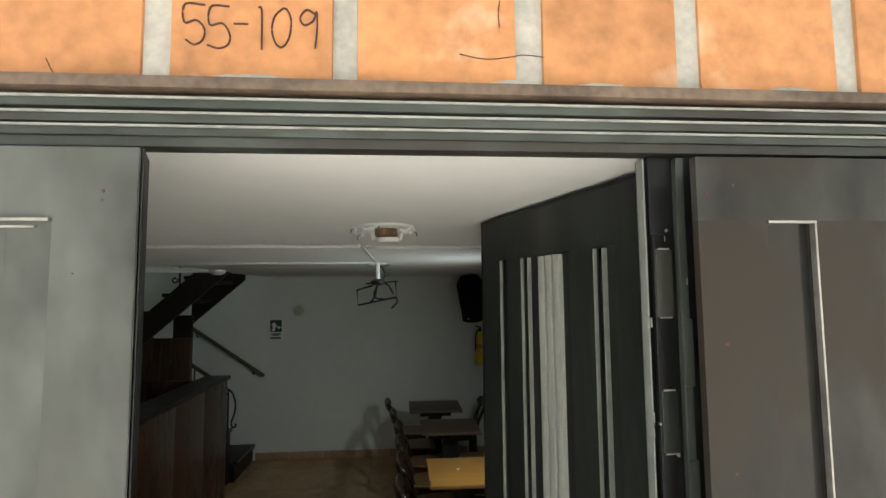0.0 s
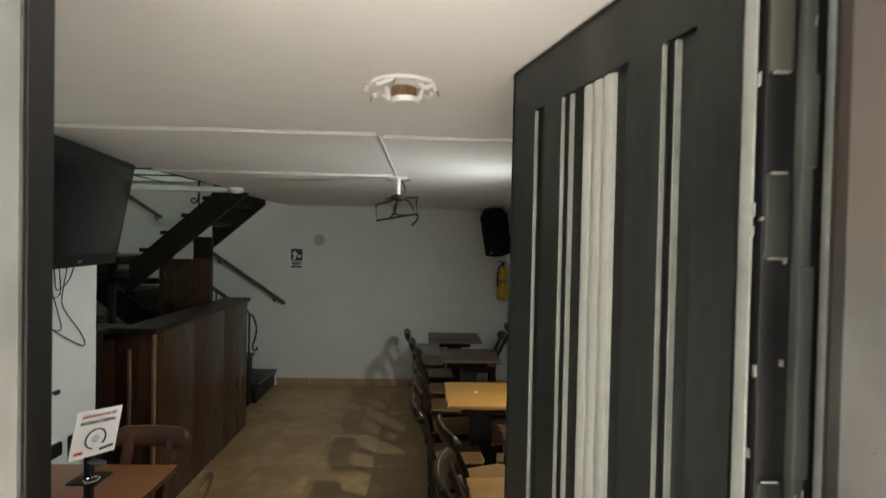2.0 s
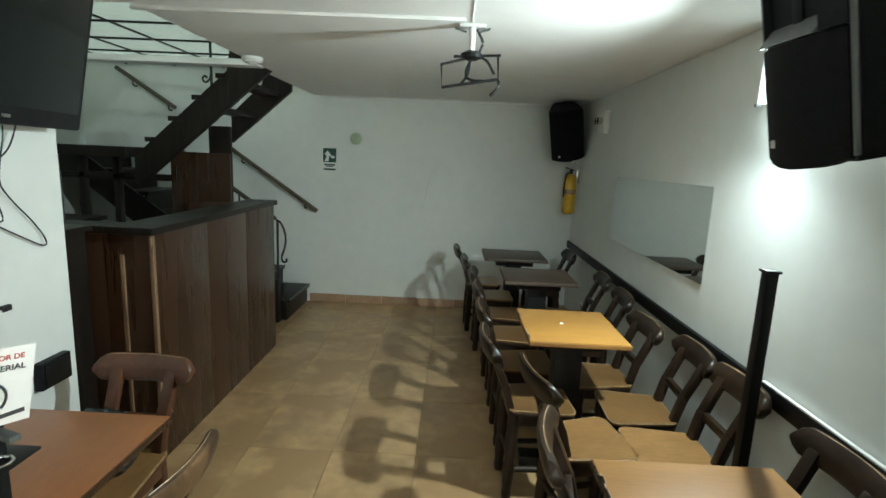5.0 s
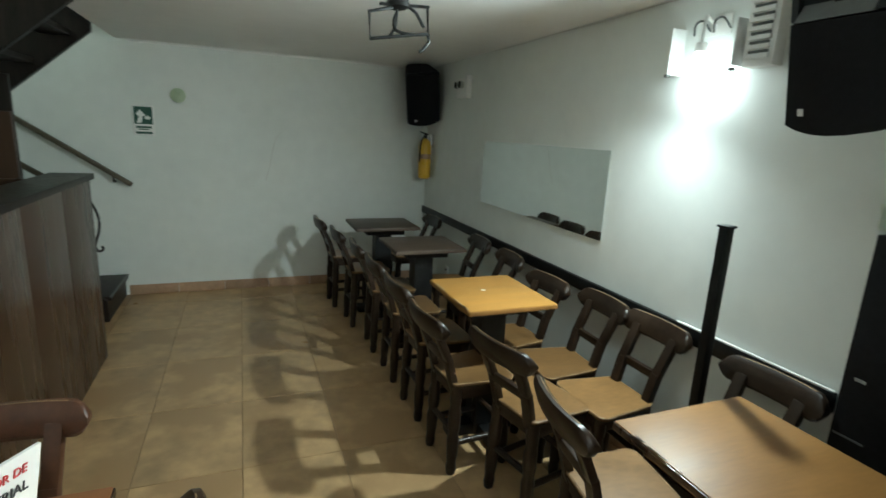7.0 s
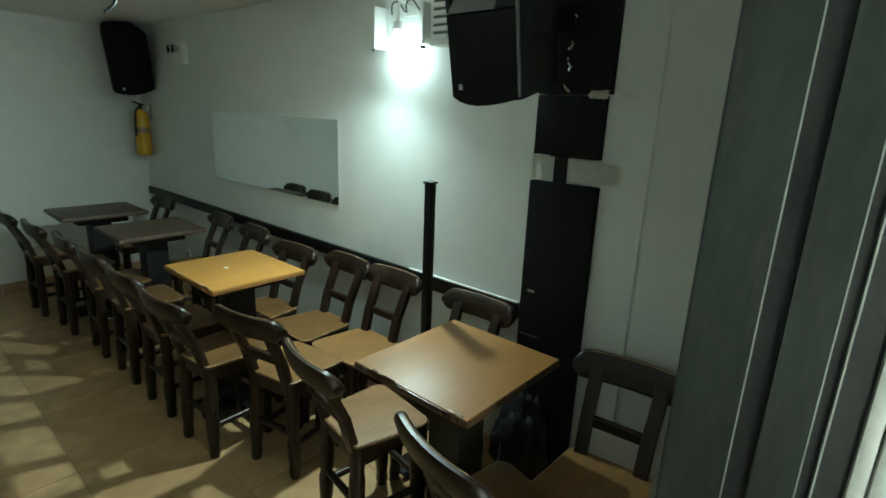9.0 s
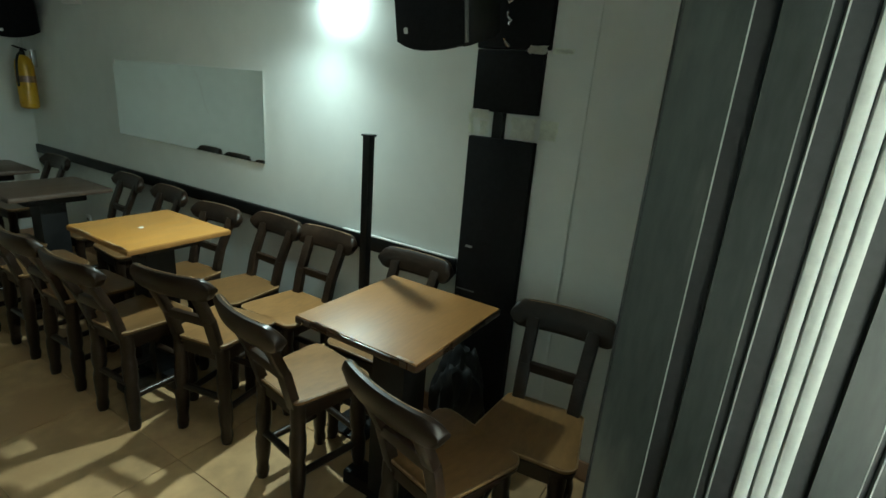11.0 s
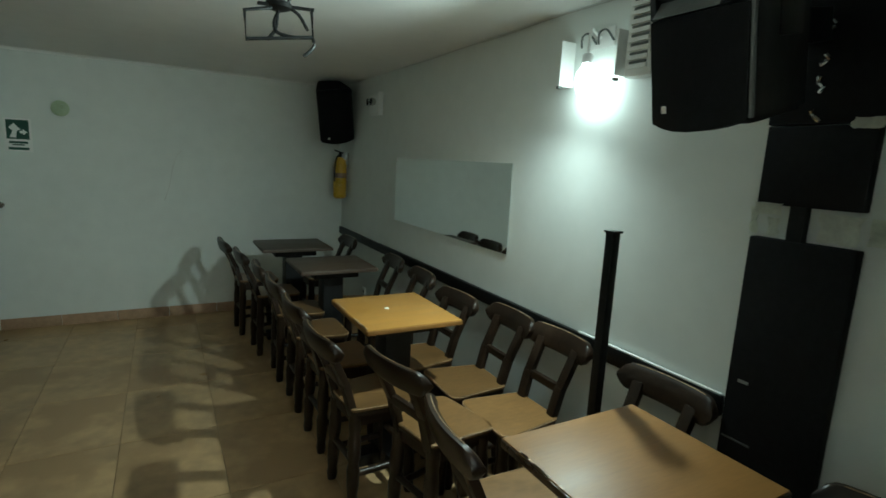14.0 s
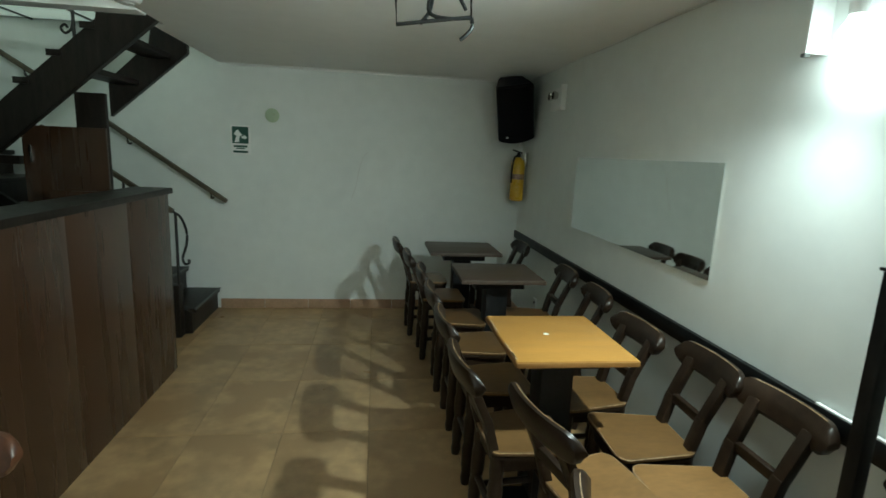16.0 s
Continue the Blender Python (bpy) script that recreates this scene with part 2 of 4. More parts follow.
def join(bm, b):
    if bm is None:
        return b
    me = bpy.data.meshes.new("tmp")
    b.to_mesh(me)
    b.free()
    bm.from_mesh(me)
    bpy.data.meshes.remove(me)
    return bm


def bar_between(p, q, w, d, bevel=0.0, bm=None):
    """A rectangular bar from p to q, w across and d deep."""
    p, q = Vector(p), Vector(q)
    v = q - p
    m = Matrix.Translation((p + q) / 2) @ v.to_track_quat("Z", "Y").to_matrix().to_4x4()
    return box(-w / 2, w / 2, -d / 2, d / 2, -v.length / 2, v.length / 2, bevel, bm, m)


def rod(p, q, r, bm=None, r2=None, seg=10):
    p, q = Vector(p), Vector(q)
    v = q - p
    b = bmesh.new()
    bmesh.ops.create_cone(b, cap_ends=True, segments=seg, radius1=r, radius2=r if r2 is None else r2, depth=v.length)
    bmesh.ops.transform(b, matrix=Matrix.Translation((p + q) / 2) @ v.to_track_quat("Z", "Y").to_matrix().to_4x4(), verts=b.verts)
    return join(bm, b)


def lathe(profile, seg=14, bm=None, m=None):
    """Turns rows of radius and height about z."""
    b = bmesh.new()
    rings = []
    for r, z in profile:
        rings.append([b.verts.new((r * math.cos(2 * math.pi * i / seg), r * math.sin(2 * math.pi * i / seg), z)) for i in range(seg)])
    for a, c in zip(rings, rings[1:]):
        for i in range(seg):
            b.faces.new((a[i], a[(i + 1) % seg], c[(i + 1) % seg], c[i]))
    b.faces.new(rings[0][::-1])
    b.faces.new(rings[-1])
    if m is not None:
        bmesh.ops.transform(b, matrix=m, verts=b.verts)
    return join(bm, b)


def tube(points, r, seg=7, bm=None, closed=False):
    """A round wire through the points."""
    pts = [Vector(p) for p in points]
    n = len(pts)
    b = bmesh.new()
    rings = []
    for i, p in enumerate(pts):
        t = pts[(i + 1) % n if closed else min(i + 1, n - 1)] - pts[i - 1 if closed or i else 0]
        q = t.to_track_quat("Z", "Y")
        rings.append([b.verts.new(p + q @ Vector((r * math.cos(2 * math.pi * k / seg), r * math.sin(2 * math.pi * k / seg), 0))) for k in range(seg)])
    for i in range(n if closed else n - 1):
        a, c = rings[i], rings[(i + 1) % n]
        for k in range(seg):
            b.faces.new((a[k], a[(k + 1) % seg], c[(k + 1) % seg], c[k]))
    if not closed:
        b.faces.new(rings[0][::-1])
        b.faces.new(rings[-1])
    return join(bm, b)


def smooth_path(points, steps=8):
    """Catmull-Rom points through the given ones."""
    p = [Vector(a) for a in points]
    p = [2 * p[0] - p[1]] + p + [2 * p[-1] - p[-2]]
    out = []
    for i in range(1, len(p) - 2):
        for k in range(steps):
            t = k / steps
            out.append(0.5 * (2 * p[i] + (p[i + 1] - p[i - 1]) * t + (2 * p[i - 1] - 5 * p[i] + 4 * p[i + 1] - p[i + 2]) * t * t + (3 * p[i] - p[i - 1] - 3 * p[i + 1] + p[i + 2]) * t ** 3))
    return out + [p[-2]]


def prism(outline, h0, h1, axis="z", bevel=0.0, bm=None, m=None):
    """A flat outline (two coordinates) drawn out along the axis."""
    b = bmesh.new()
    put = {"z": lambda u, v, h: (u, v, h), "y": lambda u, v, h: (u, h, v), "x": lambda u, v, h: (h, u, v)}[axis]
    lo = [b.verts.new(put(u, v, h0)) for u, v in outline]
    hi = [b.verts.new(put(u, v, h1)) for u, v in outline]
    n = len(outline)
    b.faces.new(lo)
    b.faces.new(hi[::-1])
    for i in range(n):
        b.faces.new((lo[i], hi[i], hi[(i + 1) % n], lo[(i + 1) % n]))
    bmesh.ops.recalc_face_normals(b, faces=b.faces)
    if bevel:
        bmesh.ops.bevel(b, geom=b.edges[:], offset=bevel, segments=2, affect="EDGES")
    if m is not None:
        bmesh.ops.transform(b, matrix=m, verts=b.verts)
    return join(bm, b)


def round_rect(w, h, r, steps=5):
    out = []
    for cx, cy, a0 in ((w / 2 - r, h / 2 - r, 0), (-w / 2 + r, h / 2 - r, 90), (-w / 2 + r, -h / 2 + r, 180), (w / 2 - r, -h / 2 + r, 270)):
        for k in range(steps + 1):
            a = radians(a0 + 90 * k / steps)
            out.append((cx + r * math.cos(a), cy + r * math.sin(a)))
    return out


def lettering(name, text, size, m, mat, parent):
    """Flat raised letters in the built-in font, as a mesh."""
    cu = bpy.data.curves.new(name, "FONT")
    cu.body, cu.size, cu.extrude, cu.align_x = text, size, 0.0006, "CENTER"
    tmp = bpy.data.objects.new(name, cu)
    me = bpy.data.meshes.new_from_object(tmp)
    bpy.data.objects.remove(tmp)
    bpy.data.curves.remove(cu)
    me.materials.append(mat)
    me.transform(m)
    ob = new(name, me)
    ob.parent = parent
    return ob


# ---- plan ----
XR, XL, YB, H = 0.825, -1.80, 5.958, 2.09      # right wall, television wall, back wall, ceiling
XS = -4.10                                      # far wall of the stair
YF, YI = 0.49, 0.535                             # street face and room face of the front
OPEN = (-4.10, -1.70)                           # stair opening in the ceiling
SLAB = 0.20


def build_structure():
    structure("ground", box(-60, 60, -60, 60, -0.3, -0.125), PAVE, "grey concrete street in front of the house", "ground")
    structure("doorstep", box(-1.9, 1.2, -0.55, YI, -0.2, 0.0, 0.01), PAVE, "worn concrete doorstep under the steel doors", "doorstep")
    structure("wall_right", box(XR, XR + 0.15, YI, YB + 0.15, 0, H), WALL, "pale painted plaster wall with the dado strip", "wall")
    structure("wall_back", box(XS - 0.15, XR, YB, YB + 0.15, 0, 2.45), WALL, "pale painted plaster wall at the end of the room", "wall")
    structure("wall_television", box(XL - 0.15, XL, YI, 2.66, 0, H), WALL, "white painted wall carrying the television", "wall")
    structure("wall_recess", box(XS, XL - 0.15, 2.51, 2.66, 0, 2.45), WALL, "white painted wall behind the bar recess", "wall")
    structure("wall_stair", box(XS - 0.15, XS, 2.66, YB, 0, 2.45), WALL, "white painted wall beside the stair landing", "wall")
    bm = box(OPEN[1], XR + 0.15, YI, YB, H, H + SLAB)
    box(XL - 0.15, OPEN[1], YI, 2.98, H, H + SLAB, bm=bm)
    box(XS, XL - 0.15, 2.66, 2.98, H, H + SLAB, bm=bm)
    box(OPEN[1] - 0.08, OPEN[1], 4.66, YB, H, H + SLAB, bm=bm)
    structure("ceiling", bm, CEIL, "low white painted ceiling with a stair opening", "ceiling")
    structure("ceiling_beam", box(XS, OPEN[1], 4.31, 4.42, H - 0.01, H + 0.030, 0.004), CEIL, "white beam across the stair opening", "beam")
    structure("crown_line", prism([(YB, H), (YB - 0.018, H), (YB, H - 0.018)], -1.7, XR, "x"), CEIL, "thin plaster cove along the back wall", "trim")
    # Unseen wall, added only to throw sunlight back through the doorway.
    structure("house_across", box(-30, 30, -8.2, -7.6, -0.13, 7.0), WALL, "unseen pale wall added across the street to bounce daylight", "wall")
    # front of the house
    structure("wall_front", box(-2.6, -1.22, YF + 0.03, YI, 0, 2.3), WALL, "plastered front wall beside the doors", "wall")
    structure("wall_front_right", box(0.86, 1.6, YF + 0.03, YI, 0, 2.3), WALL, "plastered front wall beside the doors", "wall")
    structure("lintel", box(-2.6, 1.6, YF + 0.002, YI, 2.165, 2.99), MORTAR, "mortar bed of the brick front above the doors", "wall")


def build_skirting():
    def run(n, x0, x1, y0, y1, along):
        for i in range(n):
            if along == "x":
                a, b = x0 + (x1 - x0) * i / n, x0 + (x1 - x0) * (i + 1) / n
                bm = box(a + 0.0015, b - 0.0015, y0, y1, 0, 0.085, 0.003)
            else:
                a, b = y0 + (y1 - y0) * i / n, y0 + (y1 - y0) * (i + 1) / n
                bm = box(x0, x1, a + 0.0015, b - 0.0015, 0, 0.085, 0.003)
            part("skirting_tile", bm, SKIRT, base)
    base = tagged(new("baseboard"), "terracotta tile skirting along the walls", "baseboard", kind="structure")
    run(7, -1.83, XR - 0.012, YB - 0.012, YB - 0.001, "x")
    run(12, XR - 0.012, XR - 0.001, YI, YB - 0.012, "y")
    run(4, XL + 0.001, XL + 0.012, YI, 2.66, "y")


def build_floor():
    fl = structure("floor", box(XL - 0.15, XR, YI, 2.66, -0.12, -0.004, bm=box(XS, XR, 2.66, YB, -0.12, -0.004)), GROUT, "beige ceramic tile floor with dark joints", "floor")
    w, d, gap = 0.437, 0.605, 0.0035
    ref = {}
    for i in range(-8, 4):
        for j in range(-6, 5):
            x0, y0 = -0.498 + w * i, 3.24 + d * j
            x1, y1 = min(x0 + w, XR), min(y0 + d, YB)
            x0, y0 = max(x0, XS), max(y0, YI)
            if y0 < 2.6:
                x0 = max(x0, XL - 0.15)
            if x1 - x0 < 0.03 or y1 - y0 < 0.03 or (x1 < XL - 0.15 and y1 < 2.66):
                continue
            key = (round(x1 - x0, 3), round(y1 - y0, 3))
            if key not in ref:
                ref[key] = mesh_of("tile", box(gap / 2, x1 - x0 - gap / 2, gap / 2, y1 - y0 - gap / 2, -0.012, 0, 0.0015), TILE)
            t = new("tile", ref[key])
            t.location, t.parent = (x0, y0, 0), fl


def build_bricks():
    wall = tagged(new("brick_front"), "orange brick front with grey mortar above the steel doors", "brick wall", kind="structure")
    h, g = 0.205, 0.031
    rng = random.Random(4)
    joints = [-0.459 - 0.229 * k for k in range(9, 0, -1)] + [-0.459, -0.232, 0.004, 0.217, 0.444] + [0.444 + 0.226 * k for k in range(1, 6)]
    for r in range(4):
        for a, b in zip(joints, joints[1:]):
            x0, x1 = a + (0.11 if r % 2 else 0) + g / 2, b + (0.11 if r % 2 else 0) - g / 2
            z0 = 2.168 + h * r
            bm = box(x0 + rng.uniform(-0.003, 0.003), x1 + rng.uniform(-0.003, 0.003), YF - 0.004 + rng.uniform(-0.0015, 0.0015), YF + 0.02, z0, z0 + h - 0.022, 0.0025)
            part("brick", bm, BRICK, wall)
    strokes = [
        [(-0.402, 2.262), (-0.426, 2.262), (-0.426, 2.239), (-0.412, 2.242), (-0.402, 2.231), (-0.404, 2.217), (-0.414, 2.211), (-0.424, 2.217)],
        [(-0.373, 2.261), (-0.395, 2.260), (-0.396, 2.237), (-0.381, 2.239), (-0.372, 2.226), (-0.373, 2.213), (-0.384, 2.207), (-0.398, 2.211)],
        [(-0.367, 2.239), (-0.350, 2.239)],
        [(-0.338, 2.261), (-0.334, 2.257), (-0.333, 2.207)],
        [(-0.308, 2.261), (-0.318, 2.250), (-0.321, 2.231), (-0.316, 2.215), (-0.308, 2.211), (-0.300, 2.224), (-0.298, 2.246), (-0.303, 2.259), (-0.308, 2.261)],
        [(-0.269, 2.255), (-0.279, 2.260), (-0.287, 2.250), (-0.282, 2.240), (-0.271, 2.246), (-0.267, 2.258), (-0.266, 2.237), (-0.268, 2.211)],
    ]
    cracks = [[(-0.088, 2.210), (-0.054, 2.204), (-0.020, 2.208), (-0.002, 2.211), (0.039, 2.207), (0.087, 2.202)],
              [(-0.034, 2.283), (-0.036, 2.268), (-0.035, 2.247)], [(0.129, 2.202), (0.156, 2.201)], [(-0.585, 2.190), (-0.575, 2.172), (-0.560, 2.170)]]
    for c in cracks:
        part("crack", tube(smooth_path([(x, YF - 0.0038, z) for x, z in c], 5), 0.0007, 5), INKBROWN, wall, "thin dark crack")
    for x, w2 in ((-0.35, 0.10), (0.10, 0.06), (-0.02, 0.05), (0.36, 0.07)):
        b = bmesh.new()
        bmesh.ops.create_icosphere(b, subdivisions=3, radius=1)
        for v in b.verts:
            n = 1 + 0.5 * noise.noise(v.co * 2.3 + Vector((x * 9, 0, 0)))
            v.co = Vector((x + v.co.x * w2 * 0.5 * n, YF - 0.004 + v.co.y * 0.003, 2.170 + v.co.z * 0.006 * n))
        part("mortar_smear", b, MORTAR, wall, "pale mortar smear")
    num = tagged(new("house_number"), "brown handwritten house number 55-109 on the brick", "house number")
    for s in strokes:
        part("stroke", tube(smooth_path([(x, YF - 0.0065, z) for x, z in s], 6), 0.0012, 6), INKBROWN, num)


def build_doors():
    fr = tagged(new("door_frame"), "dark painted steel frame with worn ribbed header", "door frame", kind="structure")
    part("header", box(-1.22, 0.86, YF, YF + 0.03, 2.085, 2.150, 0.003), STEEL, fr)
    part("header_cap", box(-1.22, 0.86, YF - 0.022, YF + 0.05, 2.150, 2.166, 0.004), RUST, fr, "rusty flashing over the header")
    for z, d in ((2.138, 0.014), (2.121, 0.010), (2.106, 0.006)):
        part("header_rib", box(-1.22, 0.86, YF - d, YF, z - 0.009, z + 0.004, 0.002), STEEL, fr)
        part("rib_edge", box(-1.22, 0.86, YF - d - 0.002, YF - d, z + 0.001, z + 0.004), STEELEDGE, fr, "worn bright edge")
    part("jamb", box(0.164, 0.230, YF + 0.014, YF + 0.05, 0, 2.085, 0.003), BLACK, fr)
    part("jamb_edge", box(0.156, 0.1585, YF + 0.012, YF + 0.03, 0, 2.08, 0.0008), BARE, fr, "scratched bare metal edge")
    part("jamb_edge", box(0.2230, 0.2252, YF + 0.001, YF + 0.012, 0, 2.08, 0.0008), BARE, fr, "scratched bare metal edge")
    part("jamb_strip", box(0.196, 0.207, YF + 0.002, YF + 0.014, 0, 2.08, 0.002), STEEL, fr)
    part("jamb_strip", box(0.164, 0.184, YF + 0.008, YF + 0.014, 0, 1.98, 0.002), BLACK, fr)
    for z, l in ((0.40, 0.30), (0.82, 0.30), (1.20, 0.25), (1.50, 0.195), (1.785, 0.085)):
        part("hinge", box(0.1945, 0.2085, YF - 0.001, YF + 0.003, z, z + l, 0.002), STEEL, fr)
    for z, l in ((1.872, 0.088), (1.702, 0.078), (1.455, 0.04), (1.13, 0.065), (0.74, 0.07)):
        blk = part("hinge_block", box(0.1655, 0.1885, YF + 0.005, YF + 0.013, z, z + l, 0.003), SHADED_LEAFPAINT, fr)
        for zz in (z - 0.0012, z + l - 0.0008):
            part("worn_rim", box(0.1695, 0.1845, YF + 0.0044, YF + 0.007, zz, zz + 0.002, 0.0004), STEELEDGE, blk, "chipped bright rim")
    rng = random.Random(9)
    for k in range(22):
        x, z, l = 0.158 + rng.choice((0.0, 0.0, 0.024, 0.042)) + rng.uniform(-0.003, 0.006), rng.uniform(1.3, 2.06), rng.uniform(0.003, 0.014)
        part("scratch", box(x, x + rng.uniform(0.0008, 0.002), YF + (0.0070 if x < 0.19 else 0.0012), YF + 0.0125, z, z + l, 0.0004), STEELEDGE, fr, "bright scratch in the paint")
    # closed leaf beside the opening, proud of the header
    left = thing("door_left", "closed pale grey sheet steel door leaf with a raised moulding", "door", at=pose(-1.22, 0.425, 0))
    left["kind"] = "structure"
    sheet = part("leaf", prism([(0, 0), (0.7785, 0), (0.758, 0.057), (0, 0.057)], 0.0, 2.066, "z", 0.0015), LEFTPAINT, left)
    part("edge_channel", prism([(0.7792, 0.003), (0.7807, 0.003), (0.7600, 0.058), (0.7585, 0.058)], 0.0, 2.065, "z"), BLACK, left, "dark edge of the leaf")
    for a, b in ((0.235, 0.30), (0.630, 0.692)):
        rib = part("moulding", prism([(a, 0.0), (a + 0.02, -0.003), (b - 0.048, -0.003), (b, 0.0)], 0.3, 1.985, "z"), LEFTPAINT, sheet)
        part("edge_strip", box(a, b, -0.006, 0.0, 1.985, 1.988), STEELEDGE, rib, "bare worn steel edge")
        part("edge_strip", box(a + 0.01, b - 0.014, -0.006, 0.0, 1.978, 1.980), STEELEDGE, rib, "bare worn steel edge")
    for x, z, r in ((0.742, 2.018, 0.0022), (0.741, 2.008, 0.0014), (0.715, 1.93, 0.0012), (0.70, 1.62, 0.0013)):
        part("paint_chip", lathe([(r, -0.0006), (r * 0.8, 0.0006)], 8, m=Matrix.Translation((x, 0, z)) @ Matrix.Rotation(radians(90), 4, "X")), INKBROWN, sheet, "dark chip in the paint")
    # fixed leaf on the hinge side, proud of the header as well
    right = thing("door_right", "closed dark grey-brown sheet steel panel with a sunk channel", "door", at=pose(0.184, 0.427, 0))
    right["kind"] = "structure"
    sheet = part("leaf", prism([(0.004, 0.012), (0.676, 0.012), (0.676, 0.07), (0.043, 0.07)], 0.0, 2.063, "z"), PANELPAINT, right)
    for a, b in ((0.0, 0.085), (0.147, 0.676)):
        part("front_plate", box(a, b, 0.0, 0.012, 0.3, 1.988), PANELPAINT, sheet)
    part("top_plate", box(0, 0.676, 0.0, 0.012, 1.988, 2.064), PANELPAINT, sheet)
    part("bottom_plate", box(0, 0.676, 0.0, 0.012, 0.0, 0.3), PANELPAINT, sheet)
    part("channel_face", box(0.0862, 0.126, 0.003, 0.0118, 0.302, 1.9845), PANELPAINT, sheet)
    # Black strip paints the shadow along one side of the sunk channel.
    part("channel", box(0.127, 0.143, 0.0105, 0.0122, 0.302, 1.986), BLACK, sheet, "black strip painting the channel's shadow side")
    part("edge_strip", box(0.1445, 0.1468, -0.0008, 0.008, 0.302, 1.986), STEELEDGE, sheet, "bare worn steel edge")
    part("edge_strip", box(0.086, 0.147, -0.0012, 0.004, 1.985, 1.988), STEELEDGE, sheet, "bare worn steel edge")
    for x, z, r in ((0.028, 1.845, 0.003), (0.031, 1.70, 0.0022), (0.012, 2.02, 0.003), (0.03, 1.55, 0.002), (0.045, 2.03, 0.0022)):
        part("paint_chip", lathe([(r, -0.0006), (r * 0.8, 0.0006)], 8, m=Matrix.Translation((x, 0, z)) @ Matrix.Rotation(radians(90), 4, "X")), INKBROWN, sheet, "dark chip in the paint")
    # the open leaf: hinge at the right jamb, swung into the room
    hx, hy, fx, fy = 0.208, 0.545, 0.047, 1.163
    ang = math.degrees(math.atan2(fy - hy, fx - hx))
    leaf = thing("door_open_leaf", "open dark steel door leaf with vertical flutes and pale strips", "door", at=pose(hx, hy, 0, 0, 0, ang))
    leaf["kind"] = "structure"
    L = math.hypot(fx - hx, fy - hy)
    body = part("leaf", box(0, L, -0.038, -0.012, 0.012, 2.078, 0.002), SHADED_LEAFPAINT, leaf)
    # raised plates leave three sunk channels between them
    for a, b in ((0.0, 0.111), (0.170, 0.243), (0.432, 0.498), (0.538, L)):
        part("front_plate", box(a, b, -0.012, 0.0, 0.25, 1.980), SHADED_LEAFPAINT, body)
    part("top_plate", box(0, L, -0.012, 0.0, 1.980, 2.078), SHADED_LEAFPAINT, body)
    part("bottom_plate", box(0, L, -0.012, 0.0, 0.012, 0.25), SHADED_LEAFPAINT, body)
    for a in (0.170, 0.432, 0.538):
        part("edge_strip", box(a - 0.0024, a - 0.0002, -0.006, 0.0008, 0.252, 1.978), BARE, body, "bare worn steel edge")
    for a in (0.150, 0.409):
        part("inner_rib", box(a - 0.0028, a, -0.012, -0.003, 0.252, 1.978), BARE, body, "bare thin steel rib")
    for a, b in ((0.153, 0.167), (0.370, 0.405), (0.412, 0.429), (0.248, 0.368), (0.500, 0.535)):
        part("channel", box(a, b, -0.0122, -0.0112, 0.252, 1.978), BLACK, body, "black strip on the channel floor")
    for k in range(3):
        c = 0.294 + 0.0285 * k
        part("pale_flute", prism([(c - 0.0122, -0.012), (c - 0.0112, -0.003), (c, 0.0), (c + 0.0112, -0.003), (c + 0.0122, -0.012)], 0.252, 1.977, "z"), PALE, body, "pale fluted metal strip")
    part("top_edge", box(0, L, -0.038, 0.002, 2.078, 2.084), BLACK, leaf)
    part("end_edge", box(L, L + 0.004, -0.038, 0.002, 0.012, 2.084), BLACK, leaf)


